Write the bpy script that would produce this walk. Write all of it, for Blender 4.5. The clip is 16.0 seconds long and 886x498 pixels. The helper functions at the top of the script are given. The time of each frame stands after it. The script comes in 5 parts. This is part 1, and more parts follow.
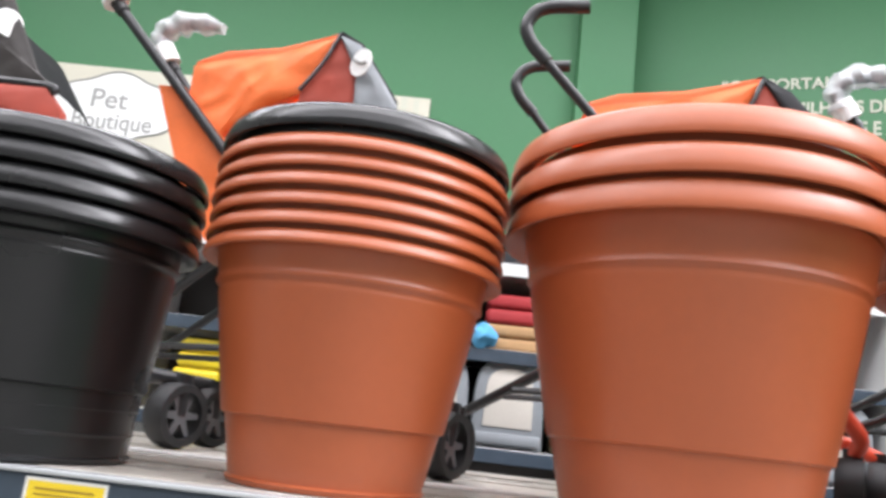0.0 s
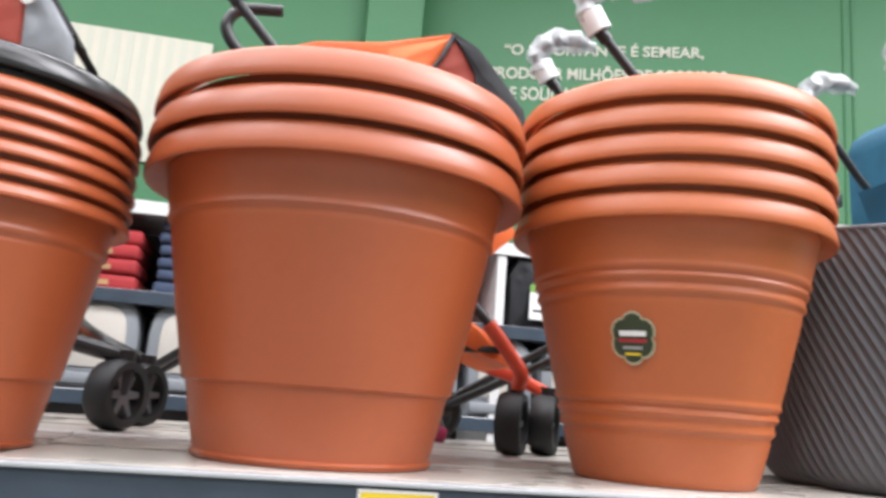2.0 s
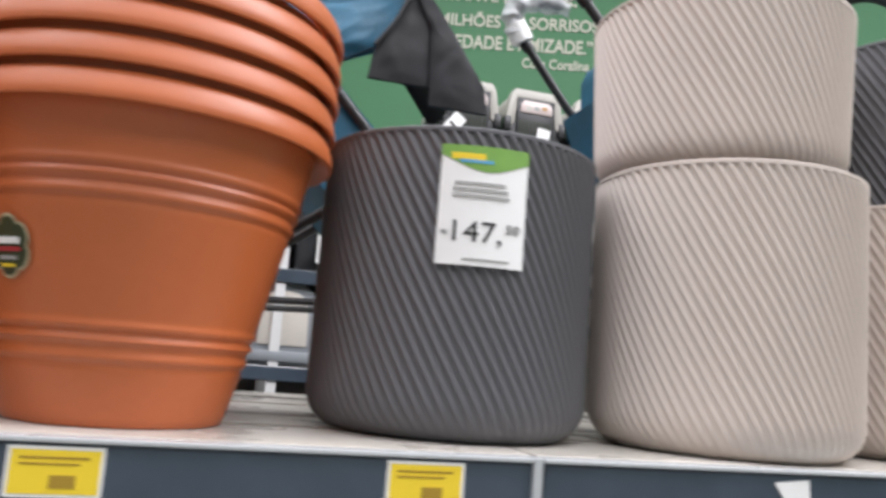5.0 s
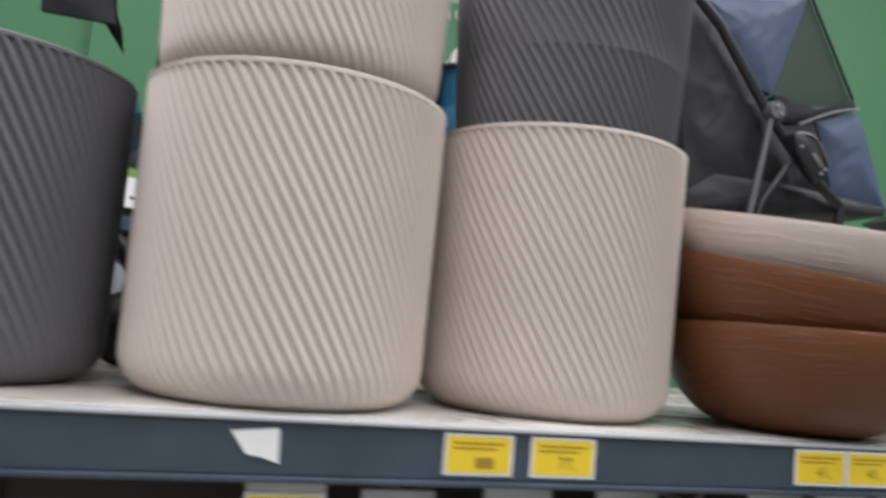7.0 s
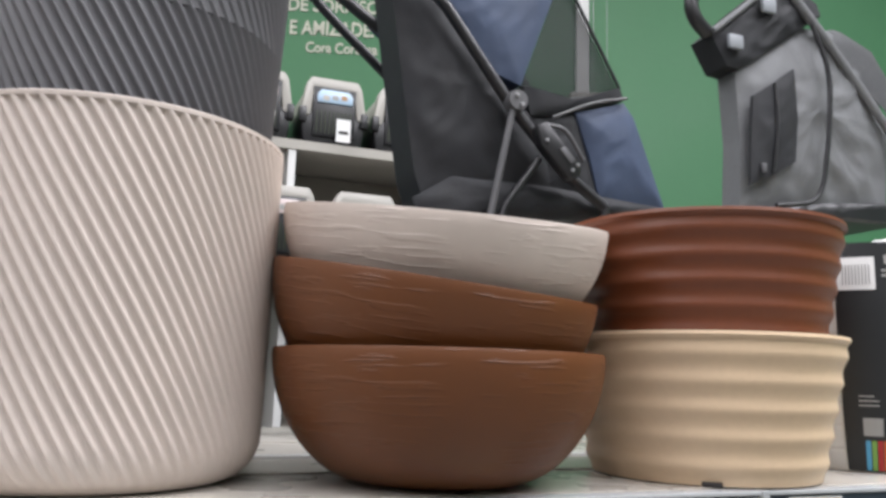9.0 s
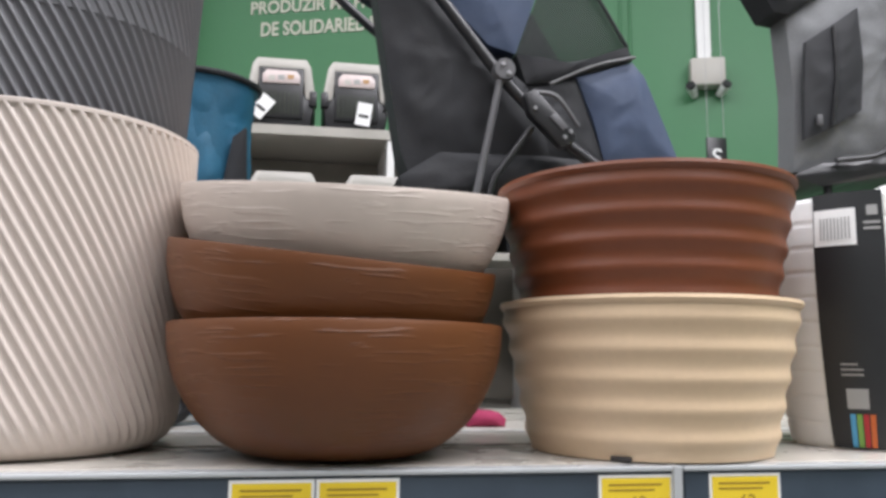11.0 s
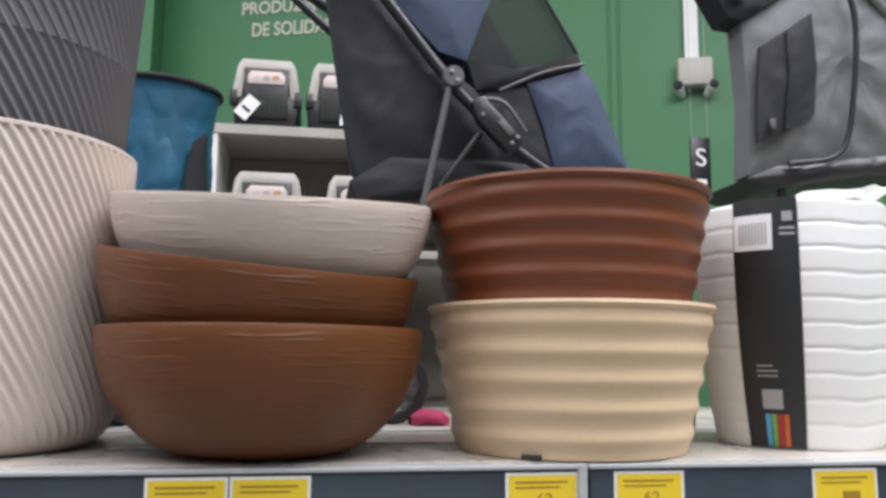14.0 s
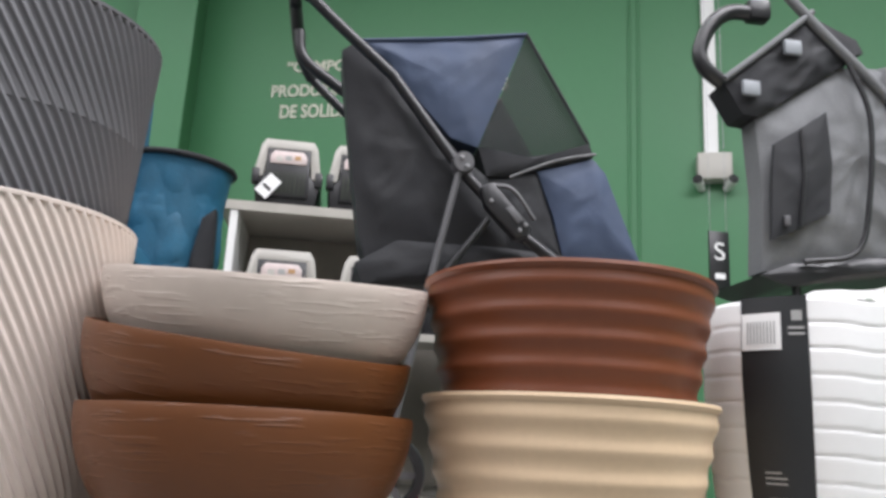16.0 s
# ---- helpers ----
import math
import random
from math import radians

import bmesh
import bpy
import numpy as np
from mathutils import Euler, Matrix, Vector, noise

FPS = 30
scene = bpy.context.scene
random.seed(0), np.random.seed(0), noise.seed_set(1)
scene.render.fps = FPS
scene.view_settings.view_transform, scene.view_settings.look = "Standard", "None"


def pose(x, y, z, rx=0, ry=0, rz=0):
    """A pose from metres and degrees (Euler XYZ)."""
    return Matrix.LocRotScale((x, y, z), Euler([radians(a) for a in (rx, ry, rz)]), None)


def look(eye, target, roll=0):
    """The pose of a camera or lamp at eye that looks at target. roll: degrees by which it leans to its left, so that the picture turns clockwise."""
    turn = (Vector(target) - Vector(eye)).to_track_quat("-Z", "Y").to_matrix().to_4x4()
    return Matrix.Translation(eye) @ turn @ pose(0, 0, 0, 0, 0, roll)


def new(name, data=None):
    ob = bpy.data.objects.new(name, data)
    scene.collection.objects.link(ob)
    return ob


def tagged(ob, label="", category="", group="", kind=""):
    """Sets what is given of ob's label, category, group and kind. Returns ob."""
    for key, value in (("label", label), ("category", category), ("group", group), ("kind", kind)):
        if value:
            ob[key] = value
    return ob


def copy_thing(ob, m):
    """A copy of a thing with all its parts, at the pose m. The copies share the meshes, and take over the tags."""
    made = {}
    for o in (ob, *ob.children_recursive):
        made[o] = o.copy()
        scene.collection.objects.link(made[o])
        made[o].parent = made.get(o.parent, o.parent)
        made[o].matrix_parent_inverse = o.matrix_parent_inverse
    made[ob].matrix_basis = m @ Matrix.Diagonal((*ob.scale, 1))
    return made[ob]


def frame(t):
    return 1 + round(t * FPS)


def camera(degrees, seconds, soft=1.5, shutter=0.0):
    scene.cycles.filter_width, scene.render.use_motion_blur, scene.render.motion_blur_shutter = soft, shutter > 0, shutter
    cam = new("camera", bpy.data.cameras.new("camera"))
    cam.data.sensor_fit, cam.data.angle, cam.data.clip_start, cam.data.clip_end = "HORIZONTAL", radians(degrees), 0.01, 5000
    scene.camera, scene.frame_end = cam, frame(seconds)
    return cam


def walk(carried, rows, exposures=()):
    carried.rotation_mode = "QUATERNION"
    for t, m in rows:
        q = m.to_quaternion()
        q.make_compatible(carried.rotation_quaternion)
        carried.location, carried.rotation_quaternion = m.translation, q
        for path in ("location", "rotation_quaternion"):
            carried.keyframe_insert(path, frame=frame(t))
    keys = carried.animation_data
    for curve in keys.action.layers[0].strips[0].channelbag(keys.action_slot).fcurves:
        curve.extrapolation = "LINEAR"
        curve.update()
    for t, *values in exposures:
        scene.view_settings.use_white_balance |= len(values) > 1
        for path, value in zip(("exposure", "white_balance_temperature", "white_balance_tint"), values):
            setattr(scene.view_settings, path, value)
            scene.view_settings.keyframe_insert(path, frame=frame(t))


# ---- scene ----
cam = camera(57.8, 16.0, soft=3.2, shutter=0.5)
PATH = [
    (0, (0.06, -0.77, 1.374), (-0.019, 1.179, 1.814), 6.6),
    (0.5, (0.121, -0.789, 1.371), (0.083, 1.162, 1.808), 6.7),
    (1, (0.154, -0.806, 1.377), (0.221, 1.137, 1.844), 5.4),
    (1.5, (0.196, -0.802, 1.366), (0.371, 1.147, 1.78), 2.9),
    (2, (0.262, -0.793, 1.376), (0.652, 1.132, 1.753), 4.3),
    (2.5, (0.336, -0.767, 1.378), (0.726, 1.151, 1.789), 3.0),
    (3, (0.413, -0.729, 1.391), (0.742, 1.197, 1.818), 4.1),
    (3.5, (0.5, -0.703, 1.386), (0.92, 1.208, 1.802), 3.1),
    (4, (0.58, -0.706, 1.383), (0.967, 1.214, 1.785), 3.6),
    (4.5, (0.718, -0.754, 1.387), (1.169, 1.16, 1.753), 4.1),
    (4.7, (0.774, -0.771, 1.384), (1.271, 1.141, 1.696), 4.3),
    (6.8, (1.316, -0.784, 1.406), (1.949, 1.099, 1.634), 4.6),
    (7, (1.403, -0.806, 1.398), (2.024, 1.085, 1.595), 5.1),
    (7.5, (1.579, -0.856, 1.395), (2.235, 1.031, 1.504), 7.4),
    (8, (1.707, -0.852, 1.374), (2.422, 1.012, 1.5), 5.6),
    (8.5, (1.824, -0.801, 1.386), (2.569, 1.041, 1.612), 2.8),
    (9, (1.916, -0.722, 1.413), (2.626, 1.122, 1.726), 1.6),
    (9.5, (1.996, -0.695, 1.401), (2.654, 1.176, 1.659), -0.7),
    (10, (2.09, -0.726, 1.4), (2.583, 1.194, 1.659), -1.5),
    (12.3, (2.254, -0.813, 1.408), (2.538, 1.147, 1.689), 1.0),
    (12.5, (2.259, -0.816, 1.409), (2.561, 1.14, 1.694), 0.8),
    (13, (2.271, -0.828, 1.407), (2.58, 1.127, 1.695), 0.0),
    (13.5, (2.282, -0.829, 1.409), (2.592, 1.127, 1.688), -0.1),
    (14, (2.292, -0.833, 1.407), (2.608, 1.123, 1.678), 0.5),
    (14.5, (2.294, -0.843, 1.409), (2.624, 1.106, 1.71), 0.9),
    (15, (2.294, -0.865, 1.416), (2.591, 1.069, 1.833), 1.4),
    (15.5, (2.298, -0.845, 1.416), (2.613, 1.08, 1.856), 2.2),
    (16, (2.321, -0.817, 1.414), (2.576, 1.109, 1.888), 3.0),
]
walk(cam, [(t, look(eye, target, roll)) for t, eye, target, roll in PATH],
     exposures=((0.0, 0.42), (2.0, 0.36), (3.5, 0.40), (4.5, 0.10), (7.0, -0.36), (7.5, -0.18), (8.5, -0.22), (10.0, -0.18), (12.5, -0.26), (14.5, -0.32), (16.0, -0.22)))

# ---------------------------------------------------------------- world and light
world = bpy.data.worlds.new("store_air")
scene.world = world
world.use_nodes = True
world.node_tree.nodes["Background"].inputs[0].default_value = (0.80, 0.90, 1.0, 1)
world.node_tree.nodes["Background"].inputs[1].default_value = 0.14
scene.view_settings.exposure = 0.0
LAMP_W = 275.0


def ceiling_lamp(x, y, sx, sy, watts):
    data = bpy.data.lights.new("ceiling_lamp", "AREA")
    data.shape, data.size, data.size_y, data.energy = "RECTANGLE", sx, sy, watts
    data.color = (0.98, 0.965, 1.03)
    ob = new("ceiling_lamp", data)
    ob.matrix_world = pose(x, y, 5.55)
    return ob


for lx in (-3.4, 0.6, 4.6):
    for ly, share in ((-3.6, 0.30), (-0.9, 0.52), (2.3, 0.38)):
        ceiling_lamp(lx, ly, 3.9, 1.6 if ly < 0 else 0.6, LAMP_W * share * ((2.5 if ly < 0 else 0.25) if lx > 4 else 1.0))


# ---------------------------------------------------------------- materials
def mat(name, rgb, rough=0.5, metal=0.0, grain=0.0, scale=60.0, bump=0.0, stain=0.0, stain_scale=4.0, spec=0.5, coat=0.0, vary=0.0):
    m = bpy.data.materials.new(name)
    m.use_nodes = True
    nt = m.node_tree
    b = nt.nodes["Principled BSDF"]
    b.inputs["Base Color"].default_value = (*rgb, 1)
    b.inputs["Roughness"].default_value = rough
    b.inputs["Metallic"].default_value = metal
    b.inputs["Specular IOR Level"].default_value = spec
    b.inputs["Coat Weight"].default_value = coat
    b.inputs["Coat Roughness"].default_value = 0.25
    tc = nt.nodes.new("ShaderNodeTexCoord")
    col = None
    if grain or stain:
        n1 = nt.nodes.new("ShaderNodeTexNoise")
        n1.inputs["Scale"].default_value = scale
        n1.inputs["Detail"].default_value = 4
        nt.links.new(tc.outputs["Object"], n1.inputs["Vector"])
        n2 = nt.nodes.new("ShaderNodeTexNoise")
        n2.inputs["Scale"].default_value = stain_scale
        n2.inputs["Detail"].default_value = 5
        nt.links.new(tc.outputs["Object"], n2.inputs["Vector"])
        mr = nt.nodes.new("ShaderNodeMapRange")
        mr.inputs["To Min"].default_value, mr.inputs["To Max"].default_value = 1 - grain, 1 + grain
        nt.links.new(n1.outputs["Fac"], mr.inputs["Value"])
        mr2 = nt.nodes.new("ShaderNodeMapRange")
        mr2.inputs["From Min"].default_value, mr2.inputs["From Max"].default_value = 0.3, 0.7
        mr2.inputs["To Min"].default_value, mr2.inputs["To Max"].default_value = 1 - stain, 1 + stain * 0.4
        nt.links.new(n2.outputs["Fac"], mr2.inputs["Value"])
        mul = nt.nodes.new("ShaderNodeMath")
        mul.operation = "MULTIPLY"
        nt.links.new(mr.outputs[0], mul.inputs[0])
        nt.links.new(mr2.outputs[0], mul.inputs[1])
        hsv = nt.nodes.new("ShaderNodeHueSaturation")
        hsv.inputs["Color"].default_value = (*rgb, 1)
        nt.links.new(mul.outputs[0], hsv.inputs["Value"])
        nt.links.new(hsv.outputs[0], b.inputs["Base Color"])
        rr = nt.nodes.new("ShaderNodeMapRange")
        rr.inputs["From Min"].default_value, rr.inputs["From Max"].default_value = 0.3, 0.7
        rr.inputs["To Min"].default_value, rr.inputs["To Max"].default_value = max(0.05, rough - 0.06), min(1, rough + 0.07)
        nt.links.new(n2.outputs["Fac"], rr.inputs["Value"])
        nt.links.new(rr.outputs[0], b.inputs["Roughness"])
        if bump:
            bp = nt.nodes.new("ShaderNodeBump")
            bp.inputs["Strength"].default_value = bump
            bp.inputs["Distance"].default_value = 0.002
            nt.links.new(n1.outputs["Fac"], bp.inputs["Height"])
            nt.links.new(bp.outputs[0], b.inputs["Normal"])
    return m


def streak_mat(name, rgb, rough, stretch=14.0, bump=0.6):
    """Plastic with a carved, wood-like horizontal grain."""
    m = mat(name, rgb, rough, grain=0.10, scale=40, stain=0.12, stain_scale=7)
    nt = m.node_tree
    b = nt.nodes["Principled BSDF"]
    tc = nt.nodes.new("ShaderNodeTexCoord")
    mp = nt.nodes.new("ShaderNodeMapping")
    mp.inputs["Scale"].default_value = (9, 9, 9 * stretch)
    nz = nt.nodes.new("ShaderNodeTexNoise")
    nz.inputs["Scale"].default_value = 1.6
    nz.inputs["Detail"].default_value = 3
    nt.links.new(tc.outputs["Object"], mp.inputs["Vector"])
    nt.links.new(mp.outputs[0], nz.inputs["Vector"])
    ramp = nt.nodes.new("ShaderNodeMapRange")
    ramp.inputs["From Min"].default_value, ramp.inputs["From Max"].default_value = 0.55, 0.66
    nt.links.new(nz.outputs["Fac"], ramp.inputs["Value"])
    bp = nt.nodes.new("ShaderNodeBump")
    bp.inputs["Strength"].default_value, bp.inputs["Distance"].default_value = bump, 0.003
    patch = nt.nodes.new("ShaderNodeTexNoise")
    patch.inputs["Scale"].default_value = 11.0
    patch.inputs["Detail"].default_value = 1.0
    nt.links.new(tc.outputs["Object"], patch.inputs["Vector"])
    span = nt.nodes.new("ShaderNodeMapRange")
    span.inputs["From Min"].default_value, span.inputs["From Max"].default_value = 0.42, 0.58
    nt.links.new(patch.outputs["Fac"], span.inputs["Value"])
    both = nt.nodes.new("ShaderNodeMath")
    both.operation = "MULTIPLY"
    nt.links.new(ramp.outputs[0], both.inputs[0])
    nt.links.new(span.outputs[0], both.inputs[1])
    nt.links.new(both.outputs[0], bp.inputs["Height"])
    nt.links.new(bp.outputs[0], b.inputs["Normal"])
    return m


def mesh_mat(name, rgb, open_part):
    """Woven see-through net."""
    m = bpy.data.materials.new(name)
    m.use_nodes = True
    nt = m.node_tree
    b = nt.nodes["Principled BSDF"]
    b.inputs["Base Color"].default_value = (*rgb, 1)
    b.inputs["Roughness"].default_value = 0.8
    b.inputs["Alpha"].default_value = 1 - open_part
    return m


TERRA = mat("terracotta_plastic", (0.445, 0.104, 0.034), 0.40, spec=0.70, grain=0.05, scale=90, stain=0.10, stain_scale=5, bump=0.04)
TERRA_D = mat("terracotta_plastic_matt", (0.50, 0.124, 0.034), 0.42, spec=0.65, grain=0.05, scale=90, stain=0.08, stain_scale=6, bump=0.05)
BLACKP = mat("black_plastic_pot", (0.012, 0.012, 0.013), 0.29, spec=0.5, grain=0.1, scale=60, stain=0.2)
GREYRIB = mat("dark_grey_ribbed_plastic", (0.118, 0.118, 0.127), 0.5, grain=0.08, scale=150, stain=0.1, bump=0.05)
CREAMRIB = mat("cream_ribbed_plastic", (0.64, 0.56, 0.505), 0.5, grain=0.05, scale=150, stain=0.06, bump=0.05)
BROWNBOWL = streak_mat("brown_carved_plastic", (0.138, 0.044, 0.010), 0.46, bump=0.40)
CREAMBOWL = streak_mat("cream_carved_plastic", (0.62, 0.535, 0.475), 0.5, bump=0.42)
CREAMWAVE = mat("cream_wavy_plastic", (0.74, 0.555, 0.37), 0.45, grain=0.05, scale=120, stain=0.07, bump=0.05)
BROWNWAVE = mat("red_brown_wavy_plastic", (0.175, 0.050, 0.019), 0.42, grain=0.08, scale=120, stain=0.15, bump=0.05)
WHITEP = mat("white_embossed_plastic", (0.88, 0.88, 0.87), 0.40, grain=0.03, scale=80, stain=0.03)
BAND = mat("black_card_sleeve", (0.020, 0.022, 0.024), 0.45, grain=0.1, scale=100)
SHELF = mat("shelf_grey_beige_enamel", (0.52, 0.49, 0.44), 0.30, grain=0.06, scale=60, stain=0.25, stain_scale=9)
RAIL = mat("blue_grey_price_rail", (0.050, 0.070, 0.095), 0.35, grain=0.08, scale=40, stain=0.2, stain_scale=12)
RAILCLEAR = mat("pale_rail_lip", (0.45, 0.47, 0.48), 0.25, grain=0.05)
LABEL = mat("yellow_price_paper", (0.85, 0.62, 0.03), 0.6, grain=0.04, stain=0.05)
PAPER = mat("white_paper", (0.85, 0.85, 0.84), 0.65, grain=0.03, stain=0.03)
INK = mat("black_ink", (0.02, 0.02, 0.02), 0.7)
GREYINK = mat("grey_print", (0.35, 0.35, 0.34), 0.7)
BROWNINK = mat("brown_print", (0.35, 0.22, 0.02), 0.7)
GREEN = mat("green_wall_paint", (0.060, 0.205, 0.090), 0.55, grain=0.04, scale=25, stain=0.07, stain_scale=0.9, bump=0.05)
LETTER = mat("cream_wall_letter", (0.60, 0.60, 0.50), 0.6, grain=0.04)
STEELW = mat("white_enamel", (0.75, 0.75, 0.74), 0.35, grain=0.04, stain=0.06)
TAUPE = mat("taupe_shelf_back", (0.22, 0.20, 0.17), 0.55, grain=0.08, scale=30, stain=0.15)
GONDOLA = mat("beige_gondola_enamel", (0.40, 0.38, 0.34), 0.4, grain=0.05, stain=0.12)
DARKBACK = mat("dark_back_panel", (0.035, 0.030, 0.028), 0.6, grain=0.15, stain=0.2)
FLOOR = mat("pale_store_floor", (0.24, 0.235, 0.22), 0.25, grain=0.05, scale=20, stain=0.1, stain_scale=2)
CEIL = mat("white_ceiling", (0.75, 0.75, 0.73), 0.8, grain=0.03, stain=0.05)
PLAINW = mat("store_wall_paint", (0.60, 0.60, 0.57), 0.7, grain=0.04, stain=0.06)
ORANGE = mat("orange_nylon", (0.85, 0.17, 0.035), 0.6, grain=0.10, scale=300, stain=0.14, stain_scale=14, bump=0.25)
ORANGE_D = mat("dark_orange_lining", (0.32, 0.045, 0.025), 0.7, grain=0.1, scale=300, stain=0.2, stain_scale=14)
NAVY = mat("navy_blue_nylon", (0.045, 0.068, 0.125), 0.65, grain=0.12, scale=300, stain=0.16, stain_scale=12, bump=0.25)
BLACKF = mat("black_nylon", (0.012, 0.013, 0.016), 0.72, grain=0.2, scale=300, stain=0.3, stain_scale=12, bump=0.3)
GREYF = mat("grey_melange_fabric", (0.15, 0.155, 0.16), 0.75, grain=0.22, scale=260, stain=0.10, stain_scale=9, bump=0.3)
TEAL = mat("teal_blue_fabric", (0.020, 0.125, 0.215), 0.55, grain=0.15, scale=200, stain=0.35, stain_scale=11, bump=0.35)
REDF = mat("red_fabric", (0.42, 0.03, 0.035), 0.7, grain=0.12, scale=200, stain=0.2)
PINK = mat("magenta_plush", (0.38, 0.04, 0.11), 0.9, grain=0.2, scale=300, stain=0.2, bump=0.5)
NET = mesh_mat("dark_net", (0.02, 0.022, 0.024), 0.42)
BLACKM = mat("black_tube", (0.018, 0.018, 0.020), 0.35, grain=0.1)
RUBBER = mat("black_tyre", (0.012, 0.012, 0.013), 0.6, grain=0.2)
HUB = mat("grey_hub", (0.10, 0.10, 0.105), 0.45, grain=0.1)
REDTUBE = mat("red_orange_tube", (0.62, 0.07, 0.03), 0.35, grain=0.08)
SILVER = mat("grey_steel_tube", (0.40, 0.40, 0.41), 0.35, metal=0.7, grain=0.05)
BUBBLE = mat("clear_bubble_wrap", (0.80, 0.82, 0.84), 0.16, grain=0.2, scale=140, stain=0.3, stain_scale=40, bump=0.8)
BUBBLE.node_tree.nodes["Principled BSDF"].inputs["Alpha"].default_value = 0.52
CARGREY = mat("warm_grey_plastic", (0.48, 0.46, 0.42), 0.45, grain=0.05, stain=0.06)
PETGREY = mat("cool_grey_plastic", (0.26, 0.28, 0.30), 0.5, grain=0.08, stain=0.1)
PETBEIGE = mat("beige_cushion", (0.62, 0.58, 0.52), 0.85, grain=0.1, scale=150, stain=0.1)
OLIVE = mat("olive_plastic", (0.16, 0.17, 0.09), 0.5, grain=0.08)
TAN = mat("tan_fabric", (0.45, 0.27, 0.13), 0.85, grain=0.12)
SKYB = mat("light_blue_plush", (0.10, 0.36, 0.60), 0.85, grain=0.1)
YELLOWP = mat("yellow_bag_film", (0.80, 0.62, 0.03), 0.3, grain=0.08, stain=0.15)
ORPACK = mat("orange_blister", (0.55, 0.12, 0.02), 0.35, grain=0.1, stain=0.2)
BLUEPACK = mat("blue_pack", (0.25, 0.45, 0.62), 0.4, grain=0.1, stain=0.2)
STICKG = mat("dark_green_sticker", (0.035, 0.05, 0.02), 0.4, grain=0.1)
STICKE = mat("gold_sticker_edge", (0.55, 0.50, 0.33), 0.4)
TEALSIGN = mat("teal_sign_film", (0.10, 0.42, 0.48), 0.4)
SIGNCREAM = mat("cream_sign_board", (0.66, 0.63, 0.52), 0.5, grain=0.05, stain=0.06)
GREENTAG = mat("green_tag_print", (0.18, 0.36, 0.07), 0.5, grain=0.15)


# ---------------------------------------------------------------- mesh helpers
def finish(name, bm, material, smooth=True, angle=40):
    me = bpy.data.meshes.new(name)
    bmesh.ops.recalc_face_normals(bm, faces=bm.faces)
    for f in bm.faces:
        f.smooth = smooth
    if smooth:
        for e in bm.edges:
            if len(e.link_faces) == 2 and e.calc_face_angle(0) > radians(angle):
                e.smooth = False
    bm.to_mesh(me)
    bm.free()
    me.materials.append(material)
    return me


def part(name, bm, material, parent=None, label="", smooth=True, angle=40):
    ob = new(name, finish(name, bm, material, smooth, angle))
    if parent:
        ob.parent = parent
    return tagged(ob, label)


def thing(name, label, category, group="", at=(0, 0, 0), kind=""):
    ob = new(name)
    ob.location = at
    ob.empty_display_size = 0.05
    return tagged(ob, label, category, group, kind)


def lathe(profile, seg=72):
    """Turns (radius, height) pairs about the z axis."""
    bm = bmesh.new()
    rings = []
    for r, z in profile:
        if r < 1e-5:
            rings.append([bm.verts.new((0, 0, z))])
        else:
            rings.append([bm.verts.new((r * math.sin(2 * math.pi * k / seg), -r * math.cos(2 * math.pi * k / seg), z)) for k in range(seg)])
    for a, b in zip(rings, rings[1:]):
        for k in range(seg):
            k2 = (k + 1) % seg
            if len(a) == 1 and len(b) > 1:
                bm.faces.new((a[0], b[k2], b[k]))
            elif len(b) == 1 and len(a) > 1:
                bm.faces.new((a[k], a[k2], b[0]))
            elif len(a) > 1:
                bm.faces.new((a[k], a[k2], b[k2], b[k]))
    return bm


def box(x0, x1, y0, y1, z0, z1, bevel=0.0, seg=2, bm=None):
    own = bm is None
    bm = bm or bmesh.new()
    made = bmesh.ops.create_cube(bm, size=1)["verts"]
    for v in made:
        v.co = Vector((x0 + (v.co.x + 0.5) * (x1 - x0), y0 + (v.co.y + 0.5) * (y1 - y0), z0 + (v.co.z + 0.5) * (z1 - z0)))
    if bevel:
        es = {e for v in made for e in v.link_edges}
        bmesh.ops.bevel(bm, geom=list(es), offset=bevel, segments=seg, profile=0.5, affect="EDGES")
    return bm


def smooth_line(points, n=6):
    """A rounded line through the points (Catmull-Rom)."""
    pts = [Vector(p) for p in points]
    if len(pts) < 3:
        return pts
    out = []
    ext = [2 * pts[0] - pts[1]] + pts + [2 * pts[-1] - pts[-2]]
    for i in range(1, len(ext) - 2):
        p0, p1, p2, p3 = ext[i - 1:i + 3]
        for k in range(n):
            t = k / n
            out.append(0.5 * (2 * p1 + (p2 - p0) * t + (2 * p0 - 5 * p1 + 4 * p2 - p3) * t * t + (3 * p1 - p0 - 3 * p2 + p3) * t ** 3))
    out.append(pts[-1])
    return out


